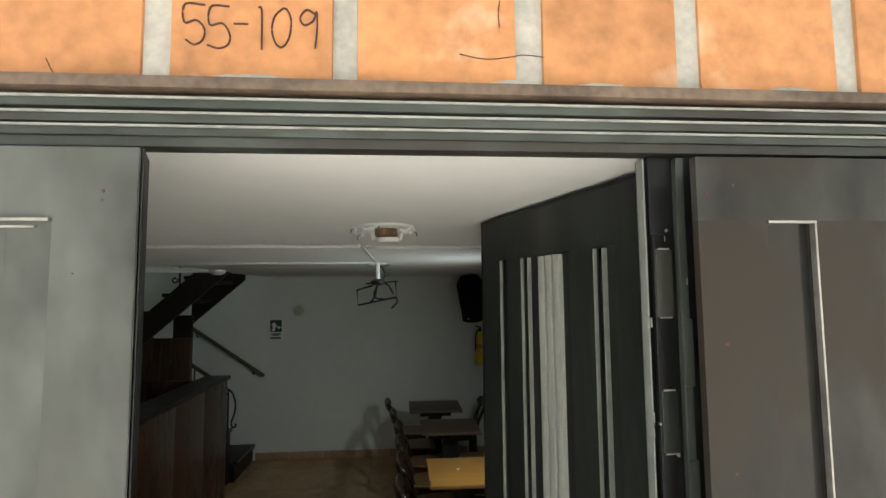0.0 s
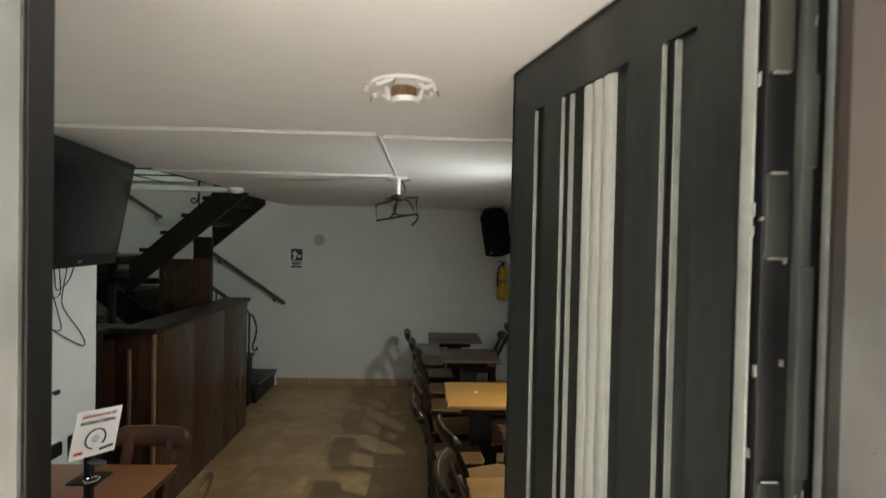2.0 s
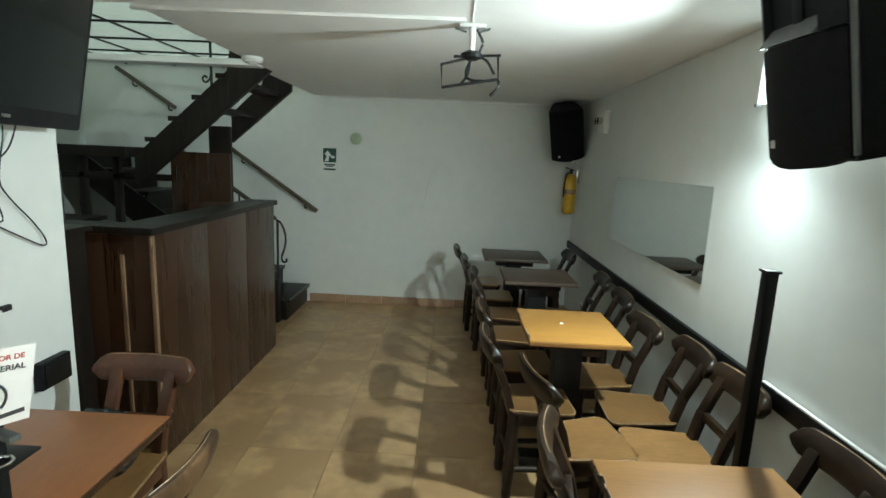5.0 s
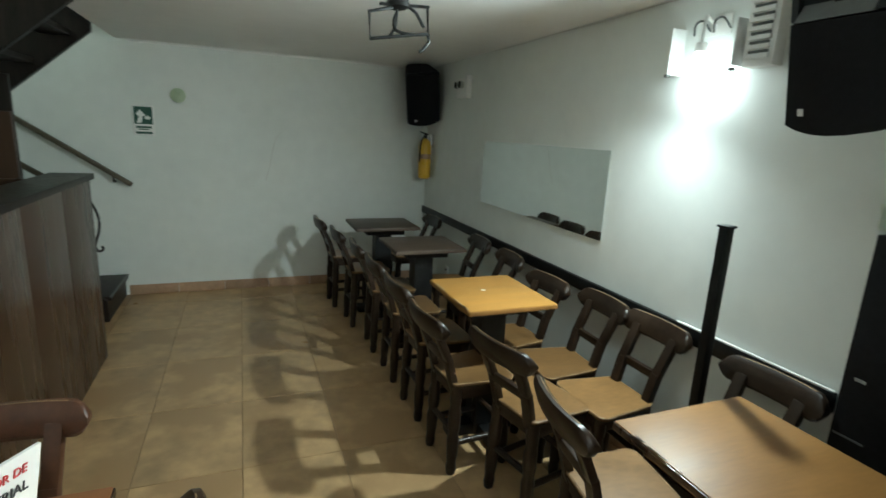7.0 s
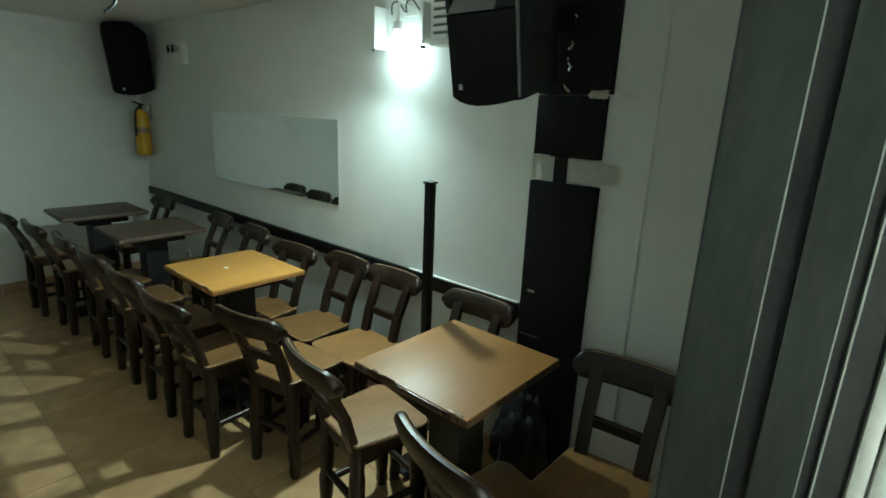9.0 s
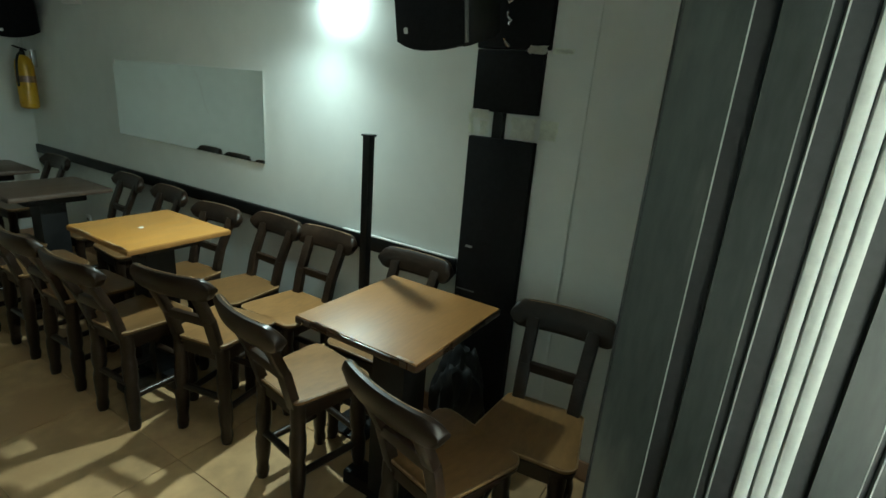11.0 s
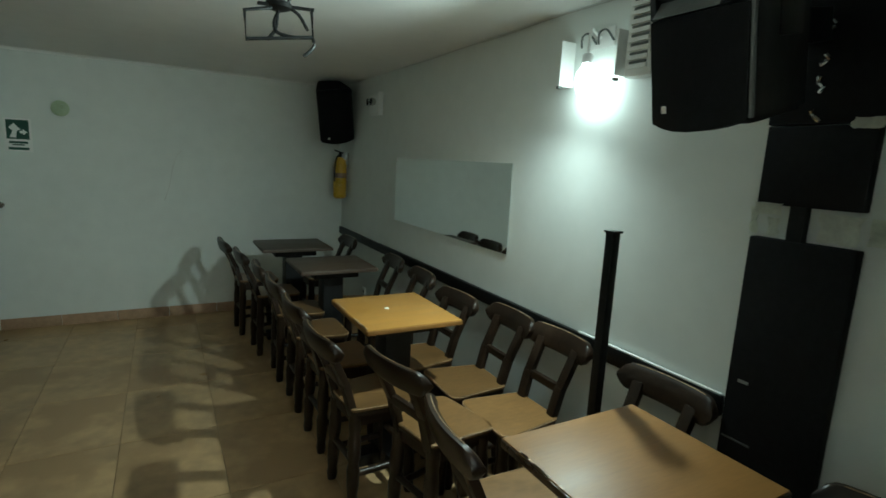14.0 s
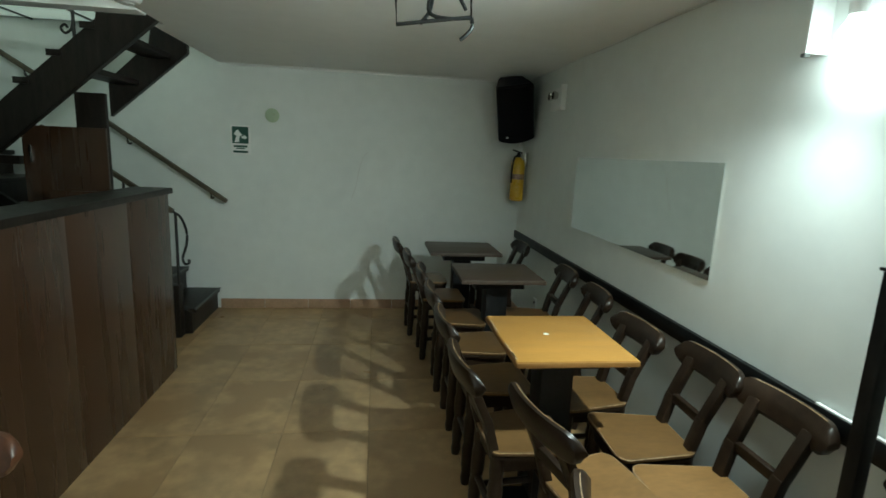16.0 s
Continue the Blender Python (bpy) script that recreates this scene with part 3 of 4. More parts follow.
def chair_parts(root, seat_mat=SEATWOOD, wood=CHAIRWOOD):
    """A small wooden chair that faces +x, its seat centred over the origin."""
    pts = []
    for cx, cy, r, a0 in ((0.115, 0.125, 0.04, 0), (-0.115, 0.105, 0.03, 90), (-0.115, -0.105, 0.03, 180), (0.115, -0.125, 0.04, 270)):
        for k in range(6):
            a = radians(a0 + 18 * k)
            pts.append((cx + r * math.cos(a), cy + r * math.sin(a)))
    seat = part("seat", prism(pts, 0.430, 0.446, "z", 0.005), seat_mat, root)
    part("seat_rim", prism([(x * 0.985, y * 0.985) for x, y in pts], 0.414, 0.430, "z", 0.003), wood, seat, "dark stained edge")
    edge = [(x * 0.988, y * 0.988, 0.4435) for x, y in pts]
    part("worn_edge", tube(edge, 0.0026, 5, closed=True), SEATEDGE, seat, "pale worn edge")
    for i, y in enumerate((-0.115, 0.115)):
        part("apron", box(-0.11, 0.12, y - 0.011, y + 0.011, 0.365, 0.418, 0.003), wood, root)
    for x in (-0.115, 0.125):
        part("apron", box(x - 0.011, x + 0.011, -0.12, 0.12, 0.365, 0.418, 0.003), wood, root)
    prof = [(0.017, 0.0), (0.021, 0.03), (0.018, 0.06), (0.022, 0.10), (0.024, 0.17), (0.019, 0.20), (0.024, 0.23), (0.024, 0.30), (0.02, 0.33), (0.023, 0.36), (0.023, 0.42)]
    for sx, sy in ((0.12, 0.115), (0.12, -0.115), (-0.115, 0.105), (-0.115, -0.105)):
        m = Matrix.Translation((sx * 1.12, sy * 1.1, 0)) @ Matrix(((1, 0, -sx * 0.28, 0), (0, 1, -sy * 0.24, 0), (0, 0, 1, 0), (0, 0, 0, 1)))
        part("leg", lathe([(r * 1.18, z) for r, z in prof], 10, m=m), wood, root)
    for y in (-0.12, 0.12):
        part("stretcher", rod((-0.12, y * 0.96, 0.15), (0.13, y, 0.15), 0.014), wood, root)
    for x in (-0.122, 0.13):
        part("stretcher", rod((x, -0.12, 0.20), (x, 0.12, 0.20), 0.014), wood, root)
    for y in (-0.095, 0.095):
        bm = bar_between((-0.122, y, 0.40), (-0.165, y * 1.04, 0.56), 0.044, 0.032, 0.007)
        bar_between((-0.163, y * 1.04, 0.55), (-0.232, y * 1.10, 0.705), 0.044, 0.030, 0.007, bm)
        part("back_post", bm, wood, root)
    # curved top rail with rounded ends
    b = bmesh.new()
    rows = []
    n = 25
    for i in range(n):
        u = -1 + 2 * i / (n - 1)
        y = 0.184 * u
        e = min(1.0, (1 - abs(u)) * 0.184 / 0.045)
        hh = 0.046 * math.sqrt(max(0.05, 1 - (1 - e) ** 2))
        cx = -0.252 + 0.030 * u * u
        rows.append([b.verts.new((cx + dx - 0.25 * dz, y, 0.712 + dz)) for dx, dz in ((0.010, -hh), (0.020, -hh * 0.72), (0.022, 0), (0.018, hh * 0.72), (0.008, hh), (-0.008, hh), (-0.017, hh * 0.72), (-0.020, 0), (-0.018, -hh * 0.72), (-0.010, -hh))])
    for r0, r1 in zip(rows, rows[1:]):
        for k in range(10):
            b.faces.new((r0[k], r0[(k + 1) % 10], r1[(k + 1) % 10], r1[k]))
    b.faces.new(rows[0])
    b.faces.new(rows[-1][::-1])
    rail = part("top_rail", b, wood, root)
    crest = [(-0.252 + 0.030 * u * u - 0.25 * 0.046 + 0.005, 0.182 * u, 0.7572) for u in (-0.74, -0.5, -0.25, 0.0, 0.25, 0.5, 0.74)]
    part("worn_edge", tube(crest, 0.0024, 5), SEATEDGE, rail, "pale worn edge")
    part("cross_rail", box(-0.179, -0.155, -0.09, 0.09, 0.532, 0.568, 0.006), wood, root)


AISLE = [(-0.088, 1.63, -13, "tan"), (-0.045, 2.222, -9, "pale tan"), (-0.018, 2.668, 12, "tan"), (-0.178, 3.045, 4, "brown"), (-0.18, 3.50, 2, "brown"),
         (-0.185, 3.95, 0, "dark brown"), (-0.198, 4.40, -2, "dark brown"), (-0.25, 4.88, 2, "dark brown"), (-0.31, 5.36, 3, "dark brown")]
WALLROW = [(0.655, 1.448, 6, "brown"), (0.778, 2.157, 1, "brown"), (0.762, 2.672, 1, "tan"), (0.748, 3.002, -2, "reddish brown"), (0.668, 3.378, 3, "brown"),
           (0.725, 3.92, -4, "brown"), (0.735, 4.40, -4, "dark brown"), (0.70, 5.33, 2, "dark brown")]


def build_chairs():
    def place(rx, ry, rz):
        a = radians(rz)
        return pose(rx + 0.238 * math.cos(a), ry + 0.238 * math.sin(a), 0, 0, 0, rz)
    first = None
    for group, rows, turn, words in (("chairs along the aisle", AISLE, 0, "dark wooden chair with {} seat, its back to the aisle"),
                                     ("chairs along the wall", WALLROW, 180, "dark wooden chair with {} seat, its back to the wall")):
        for x, y, rz, tone in rows:
            m = place(x, y, rz + turn)
            if first is None:
                first = thing("dining_chair", words.format(tone), "chair", group, m)
                chair_parts(first)
            else:
                tagged(copy_thing(first, m), words.format(tone), "chair", group)
    chair_parts(thing("dining_chair", "reddish brown wooden chair holding dark bags by the bar", "chair", "chairs by the red table", place(-1.475, 2.585, -92)), SEATWOOD, REDWOOD)
    chair_parts(thing("dining_chair", "worn light brown wooden chair beside the red-brown table", "chair", "chairs by the red table", place(-1.010, 1.968, 178)), SEATWOOD, WORNCHAIR)


def table(x0, x1, y0, y1, mat, label, worn=True, band=None):
    band = band or mat
    cx, cy = (x0 + x1) / 2, (y0 + y1) / 2
    t = thing("square_table", label, "table", "tables along the wall", pose(cx, cy, 0))
    w, d = (x1 - x0) / 2, (y1 - y0) / 2
    part("tabletop", box(-w, w, -d, d, 0.727, 0.75, 0.004), mat, t)
    for y in (-d, d):
        part("edge_band", box(-w, w, y - 0.004, y + 0.004, 0.7265, 0.746, 0.003), band, t)
    for x in (-w, w):
        part("edge_band", box(x - 0.004, x + 0.004, -d, d, 0.7265, 0.746, 0.003), band, t)
    if worn:
        rng = random.Random(int(cx * 1000) + 7)
        for k in range(9):
            a, l = rng.uniform(-d, d * 0.8), rng.uniform(0.015, 0.07)
            part("worn_patch", box(-w - 0.0008, -w + rng.uniform(0.004, 0.010), a, min(d, a + l), 0.7475, 0.7508, 0.0006), SEATEDGE, t, "pale worn patch on the edge")
    part("apron", box(-w * 0.6, w * 0.6, -d * 0.6, d * 0.6, 0.675, 0.7268, 0.004), BLACK, t)
    part("pedestal", box(-0.065, 0.065, -0.065, 0.065, 0.06, 0.675, 0.006), BLACK, t)
    part("foot", box(-0.20, 0.20, -0.045, 0.045, 0.0, 0.06, 0.008), BLACK, t)
    part("foot", box(-0.045, 0.045, -0.20, -0.045, 0.0, 0.058, 0.006), BLACK, t)
    part("foot", box(-0.045, 0.045, 0.045, 0.20, 0.0, 0.058, 0.006), BLACK, t)
    return t


def build_tables():
    table(0.042, 0.523, 1.635, 2.086, TABLE_BROWN, "light brown wooden table with worn edges by the black panels", True, BARWOOD)
    t = table(0.005, 0.453, 2.979, 3.480, TABLE_YELLOW, "yellow varnished wooden table with a black pedestal", True, TABLE_BROWN)
    part("sticker", lathe([(0.012, 0.7503), (0.011, 0.7512)], 14, m=Matrix.Translation((-0.03, 0.02, 0))), PAPER, t, "small white worn spot")
    table(0.005, 0.487, 4.10, 4.55, TABLE_DARK, "dark brown wooden table with a black pedestal", False)
    table(-0.09, 0.42, 4.87, 5.33, TABLE_DARK, "dark brown wooden table at the end of the row", False)
    t = table(-1.785, -1.162, 1.74, 2.19, TABLE_RED, "red-brown wooden table by the sanitiser stand", False, BARWOOD)
    t["group"] = "tables by the television"


def build_wall_things():
    # mirror
    mir = thing("wall_mirror", "frameless rectangular mirror with chipped edge on the wall", "mirror")
    part("mirror_glass", box(XR - 0.006, XR - 0.001, 3.185, 4.63, 0.993, 1.452), MIRROR, mir)
    part("clip", box(XR - 0.010, XR - 0.0065, 4.60, 4.62, 1.43, 1.462, 0.001), WHITE, mir, "white retaining clip")
    # dado strip
    tagged(part("dado_strip", box(XR - 0.022, XR - 0.001, 1.985, YB - 0.002, 0.698, 0.765, 0.004), BLACK), "black wooden strip along the wall at chair height", "dado rail", kind="structure")
    tagged(part("corner_cable", tube(smooth_path([(XR - 0.008, 2.35 + 0.22 * k, H - 0.010 - 0.003 * math.sin(k * 1.7)) for k in range(11)], 3), 0.0022, 6), GREYCABLE), "thin grey cable along the joint of wall and ceiling", "cable", kind="structure")
    tagged(part("dado_cable", box(XR - 0.020, XR - 0.006, 1.99, 2.62, 0.7655, 0.772, 0.002), WHITE), "white cable cover lying on the dado strip", "conduit", kind="structure")
    # wiring groove
    tagged(part("wall_conduit", box(XR - 0.006, XR - 0.001, 1.537, 1.549, 0.09, H, 0.002), WALL), "thin painted cable cover on the wall", "conduit", kind="structure")
    # black casing made of taped boards
    case = thing("wall_casing", "tall black boards taped to the wall under the loudspeaker", "panel")
    part("lower_board", box(XR - 0.035, XR - 0.001, 1.700, 1.968, 0.0, 1.278, 0.004), BLACKBOARD, case)
    part("middle_board", box(XR - 0.035, XR - 0.001, 1.705, 1.962, 1.372, 1.586, 0.004), BLACKBOARD, case)
    part("upper_board", box(XR - 0.035, XR - 0.001, 1.690, 1.965, 1.590, H - 0.002, 0.004), BLACKBOARD, case)
    part("inner_bar", box(XR - 0.028, XR - 0.001, 1.835, 1.875, 1.278, 1.372), BLACK, case)
    def tape(y0, y1, z0, z1, depth, mat, seed):
        """A strip with torn ends and a rumpled face."""
        rng = random.Random(seed)
        b = bmesh.new()
        nu, nv = 7, 5
        grid = [[b.verts.new((XR - depth - rng.uniform(0, 0.004), y0 + (y1 - y0) * i / (nu - 1) + (rng.uniform(-0.006, 0.006) if i in (0, nu - 1) else 0),
                              z0 + (z1 - z0) * j / (nv - 1) + rng.uniform(-0.002, 0.002))) for j in range(nv)] for i in range(nu)]
        for i in range(nu - 1):
            for j in range(nv - 1):
                b.faces.new((grid[i][j], grid[i][j + 1], grid[i + 1][j + 1], grid[i + 1][j]))
        bmesh.ops.solidify(b, geom=b.faces[:], thickness=-0.0008)
        part("tape", b, mat, case, "shiny crumpled clear tape")
    tape(1.700, 1.795, 1.288, 1.362, 0.0362, TAPE, 1)
    tape(1.630, 1.696, 1.290, 1.358, 0.0022, WALLTAPE, 2)
    tape(1.888, 1.966, 1.345, 1.378, 0.0362, TAPE, 3)
    tape(1.895, 1.925, 1.285, 1.338, 0.0300, TAPE, 6)
    tape(1.970, 1.990, 1.285, 1.360, 0.0022, WALLTAPE, 4)
    tape(1.692, 1.760, 1.576, 1.602, 0.0362, TAPE, 5)
    tape(1.612, 1.686, 1.580, 1.600, 0.0022, WALLTAPE, 7)
    part("scratch", box(XR - 0.0375, XR - 0.0355, 1.905, 1.935, 0.84, 0.849), PALE, case, "pale scratch")
    part("scratch", box(XR - 0.0375, XR - 0.0355, 1.875, 1.96, 0.655, 0.661, m=None), GREYBOX, case, "faint scratch")
    for z0, n in ((1.595, 3), (1.665, 4), (1.735, 3), (1.80, 4)):
        twist = [(XR - 0.044 + 0.006 * math.sin(i * 2.1 + z0 * 40), 1.845 + 0.010 * math.sin(i * 1.9 + z0 * 70), z0 + 0.014 * i) for i in range(n)]
        part("wire_twist", tube(smooth_path(twist, 3), 0.0055, 6), CHROME, case, "shiny twist of wire")


def loudspeaker(name, label, m, w, h, d, horn=True):
    """A moulded loudspeaker: front towards -y, centre of the front over the origin, top at z = 0."""
    s = thing(name, label, "loudspeaker", "loudspeakers", m)
    out = [(-w / 2, 0.0), (-w / 2, 0.05), (-w * 0.32, d), (w * 0.32, d), (w / 2, 0.05), (w / 2, 0.0)]
    part("cabinet", prism(out, -h, 0.0, "z", 0.012), PLASTIC, s)

    def bowed(u0, u1, z0, z1):
        """A piece of the bowed front between two places across and two heights."""
        b = bmesh.new()
        cols = []
        for i in range(7):
            u = u0 + (u1 - u0) * i / 6
            y = -0.006 - 0.030 * (1 - u * u)
            dip = 0.018 * (1 - u * u) if z0 < -h + 0.02 else 0
            cols.append([b.verts.new((u * (w / 2 - 0.006), yy, z)) for yy, z in ((0.002, z0 - dip), (y, z0 - dip + 0.003), (y, z1 - 0.003), (0.002, z1))])
        for a, c in zip(cols, cols[1:]):
            for k in range(4):
                b.faces.new((a[k], a[(k + 1) % 4], c[(k + 1) % 4], c[k]))
        b.faces.new(cols[0])
        b.faces.new(cols[-1][::-1])
        return b
    if horn:
        part("grille", bowed(-1, 1, -h + 0.006, -h * 0.43), GRILLE, s, "curved black mesh grille")
        part("horn_cheek", bowed(-1, -0.80, -h * 0.43 + 0.0005, -0.030), PLASTIC, s)
        part("horn_cheek", bowed(0.62, 1, -h * 0.43 + 0.0005, -0.030), PLASTIC, s)
        part("horn_brow", bowed(-1, 1, -0.0295, -0.004), PLASTIC, s)
        # Lip is greyer than the black cabinet: daylight on it is coloured in.
        lip = prism([(-0.0330, -h * 0.43 + 0.001), (-0.0005, -h * 0.43 + 0.001), (-0.0005, -h * 0.43 + 0.034)], -w * 0.37, w * 0.28, "x")
        part("horn_lip", lip, GREYBOX, s, "sloping horn lip, greyed for the daylight on it")
        part("horn_throat", box(-w * 0.10, w * 0.02, -0.004, -0.0005, -h * 0.36, -h * 0.10, 0.001), BLACK, s)
    else:
        part("grille", bowed(-1, 1, -h + 0.006, -0.006), GRILLE, s, "curved black mesh grille")
    part("corner_bead", rod((w / 2 - 0.004, 0.004, -h + 0.012), (w / 2 - 0.004, 0.004, -0.012), 0.006, seg=8), GREYBOX, s, "grey moulded edge")
    part("badge", box(-w * 0.30, -w * 0.24, -0.028, -0.020, -h * 0.92, -h * 0.88, 0.002), GREYCABLE, s, "small square badge")
    part("handle", box(w * 0.42, w * 0.47, d * 0.35, d * 0.65, -h * 0.6, -h * 0.4, 0.004), BLACK, s)
    return s


def build_fixtures():
    # loudspeaker above the casing
    s = loudspeaker("loudspeaker", "black loudspeaker hung high beside the taped boards", pose(0.244, 1.850, 1.945, 12, 0, -88), 0.232, 0.405, 0.30)
    part("wall_bracket", box(-0.03, 0.03, 0.29, 0.50, -0.26, -0.18, 0.004), BLACK, s)
    s = loudspeaker("loudspeaker", "black loudspeaker on a bracket in the back corner", pose(0.580, 5.43, 1.985, 24, -9, -8), 0.295, 0.46, 0.27, False)
    part("wall_bracket", box(0.02, 0.06, 0.28, 0.42, -0.25, -0.20, 0.004), BLACK, s)
    part("cable", tube(smooth_path([(0.0, 0.10, -0.45), (0.03, 0.16, -0.50), (0.06, 0.20, -0.56), (0.05, 0.22, -0.62)], 5), 0.006), WHITE, s, "white cable")
    # fire extinguisher
    e = thing("fire_extinguisher", "yellow fire extinguisher hung in the back corner", "extinguisher", at=pose(0.742, 5.76, 1.055))
    part("cylinder", lathe([(0.045, 0.0), (0.058, 0.012), (0.06, 0.04), (0.06, 0.30), (0.052, 0.345), (0.03, 0.372), (0.018, 0.38)], 20), YELLOW, e)
    part("label_plate", lathe([(0.0606, 0.19), (0.0606, 0.235)], 20), SEATEDGE, e, "faded paper band")
    part("valve", lathe([(0.018, 0.378), (0.018, 0.40), (0.012, 0.42)], 12), BLACK, e)
    part("lever", bar_between((0.03, 0, 0.415), (-0.055, 0, 0.44), 0.018, 0.012, 0.003), BLACK, e)
    part("hose", tube(smooth_path([(-0.01, -0.02, 0.40), (-0.05, -0.05, 0.37), (-0.065, -0.05, 0.28), (-0.064, -0.04, 0.16)], 6), 0.008), BLACK, e)
    part("hanger", box(0.05, 0.082, -0.015, 0.015, 0.30, 0.42, 0.003), CHROME, e)
    # emergency light
    g = thing("emergency_light", "small white emergency light on the wall", "emergency light", at=pose(XR, 5.06, 1.78))
    part("housing", box(-0.035, -0.001, -0.10, 0.10, 0.0, 0.155, 0.006), WHITE, g)
    part("side_plate", box(-0.042, -0.001, -0.122, -0.108, -0.005, 0.17, 0.003), WHITE, g)
    part("lamp_head", lathe([(0.022, 0), (0.03, 0.02), (0.028, 0.035)], 14, m=Matrix.Translation((-0.035, -0.03, 0.10)) @ Matrix.Rotation(radians(-90), 4, "Y")), CHROME, g, "small round reflector")
    part("lamp_head", lathe([(0.022, 0), (0.03, 0.02), (0.028, 0.035)], 14, m=Matrix.Translation((-0.035, 0.05, 0.10)) @ Matrix.Rotation(radians(-90), 4, "Y")), CHROME, g, "small round reflector")
    # wall lamp
    w = thing("wall_lamp", "bright white lamp in an open bracket on the wall", "wall lamp")
    part("side_plate", box(XR - 0.075, XR - 0.001, 2.812, 2.820, 1.775, 1.955, 0.002), WHITE, w)
    part("side_plate", box(XR - 0.075, XR - 0.001, 2.512, 2.519, 1.785, 1.945, 0.002), WHITE, w)
    for y in (2.5155, 2.816):
        part("foot_clip", box(XR - 0.080, XR - 0.060, y - 0.008, y + 0.008, 1.765, 1.776, 0.002), GREYBOX, w, "small dark clip")
    for y in (2.60, 2.69):
        part("wire_hook", tube(smooth_path([(XR - 0.006, y, 1.93), (XR - 0.04, y + 0.01, 1.965), (XR - 0.05, y + 0.035, 1.955), (XR - 0.045, y + 0.04, 1.915)], 5), 0.004), GREYBOX, w, "bent dark wire")
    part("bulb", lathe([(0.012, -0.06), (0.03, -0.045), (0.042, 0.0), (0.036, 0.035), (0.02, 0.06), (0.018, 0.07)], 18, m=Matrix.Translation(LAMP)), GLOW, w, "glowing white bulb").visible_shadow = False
    part("socket", lathe([(0.02, 0.07), (0.022, 0.10), (0.014, 0.105)], 14, m=Matrix.Translation(LAMP)), WHITE, w)
    part("arm", tube(smooth_path([(LAMP[0], LAMP[1], LAMP[2] + 0.10), (LAMP[0] + 0.002, LAMP[1], 1.94), (0.765, 2.665, 1.975), (0.79, 2.67, 1.965), (XR - 0.004, 2.67, 1.95)], 6), 0.006), WHITE, w)
    part("back_plate", box(XR - 0.006, XR - 0.001, 2.60, 2.74, 1.91, 1.985, 0.002), WHITE, w)
    v = thing("louvre_box", "white slotted metal box beside the wall lamp", "louvre")
    part("frame", box(XR - 0.055, XR - 0.001, 2.375, 2.490, 1.775, 2.075, 0.003), WHITE, v)
    for k in range(9):
        part("louvre", box(XR - 0.064, XR - 0.054, 2.39, 2.475, 1.80 + 0.030 * k, 1.816 + 0.030 * k, 0.002), WHITE, v)
        part("slot", box(XR - 0.057, XR - 0.0548, 2.395, 2.47, 1.817 + 0.030 * k, 1.827 + 0.030 * k), GREYBOX, v, "dark slot")
    # black post standing by the table
    p = thing("black_post", "slim black steel post standing by the table", "post", at=pose(0.535, 2.243, 0))
    part("shaft", box(-0.016, 0.016, -0.016, 0.016, 0.012, 1.25, 0.003), BLACK, p)
    part("cap", box(-0.021, 0.021, -0.021, 0.021, 1.25, 1.258, 0.002), BLACK, p)
    part("base_plate", box(-0.10, 0.10, -0.10, 0.10, 0, 0.012, 0.003), BLACK, p)
    # exit sign, round plate, marks on the back wall
    x = thing("exit_sign", "green and white emergency exit sign on the wall", "sign", at=pose(-1.625, YB, 1.475))
    part("plate", box(-0.080, 0.080, -0.006, -0.001, -0.120, 0.120, 0.002), PAPER, x)
    part("green_field", box(-0.066, 0.066, -0.008, -0.006, -0.030, 0.108), GREEN, x)
    part("pictogram", prism([(-0.05, -0.02), (-0.03, 0.03), (-0.052, 0.05), (-0.02, 0.085), (0.0, 0.06), (0.018, 0.04), (-0.004, 0.03), (-0.012, -0.02)], -0.0095, -0.008, "y"), PAPER, x)
    part("arrow", prism([(0.012, 0.012), (0.03, 0.012), (0.03, 0.0), (0.056, 0.022), (0.03, 0.044), (0.03, 0.032), (0.012, 0.032)], -0.0095, -0.008, "y"), PAPER, x)
    part("text_bar", box(-0.055, 0.055, -0.008, -0.006, -0.062, -0.046), GREEN, x)
    part("text_bar", box(-0.035, 0.035, -0.008, -0.006, -0.076, -0.067), GREEN, x)
    part("text_bar", box(-0.060, 0.060, -0.008, -0.006, -0.108, -0.090), GREEN, x)
    r = thing("round_plate", "small pale green round plastic plate on the wall", "wall plate", at=pose(-1.362, YB, 1.688, 90, 0, 0))
    part("disc", lathe([(0.058, 0.001), (0.058, 0.010), (0.049, 0.016), (0.010, 0.018)], 24), PALEGREEN, r)
    part("knob", lathe([(0.018, 0.016), (0.016, 0.026), (0.006, 0.028)], 14, m=Matrix.Translation((0.012, 0.012, 0))), PALEGREEN, r)
    tagged(part("wall_scratch", tube(smooth_path([(-0.56, YB - 0.001, 1.42), (-0.60, YB - 0.001, 1.37), (-0.635, YB - 0.001, 1.25), (-0.66, YB - 0.001, 1.12), (-0.70, YB - 0.001, 1.0)], 5), 0.0022, 6), GREYCABLE), "thin grey scratch curving down the wall", "scratch")
    # outlet low on the wall
    o = thing("wall_outlet", "small white wall outlet", "outlet", at=pose(XR, 5.25, 0.26))
    part("cover", box(-0.010, -0.001, -0.035, 0.035, -0.05, 0.05, 0.003), WHITE, o)
    part("socket", lathe([(0.014, 0), (0.012, 0.003)], 12, m=Matrix.Translation((-0.010, 0, 0.018)) @ Matrix.Rotation(radians(-90), 4, "Y")), GREYBOX, o)


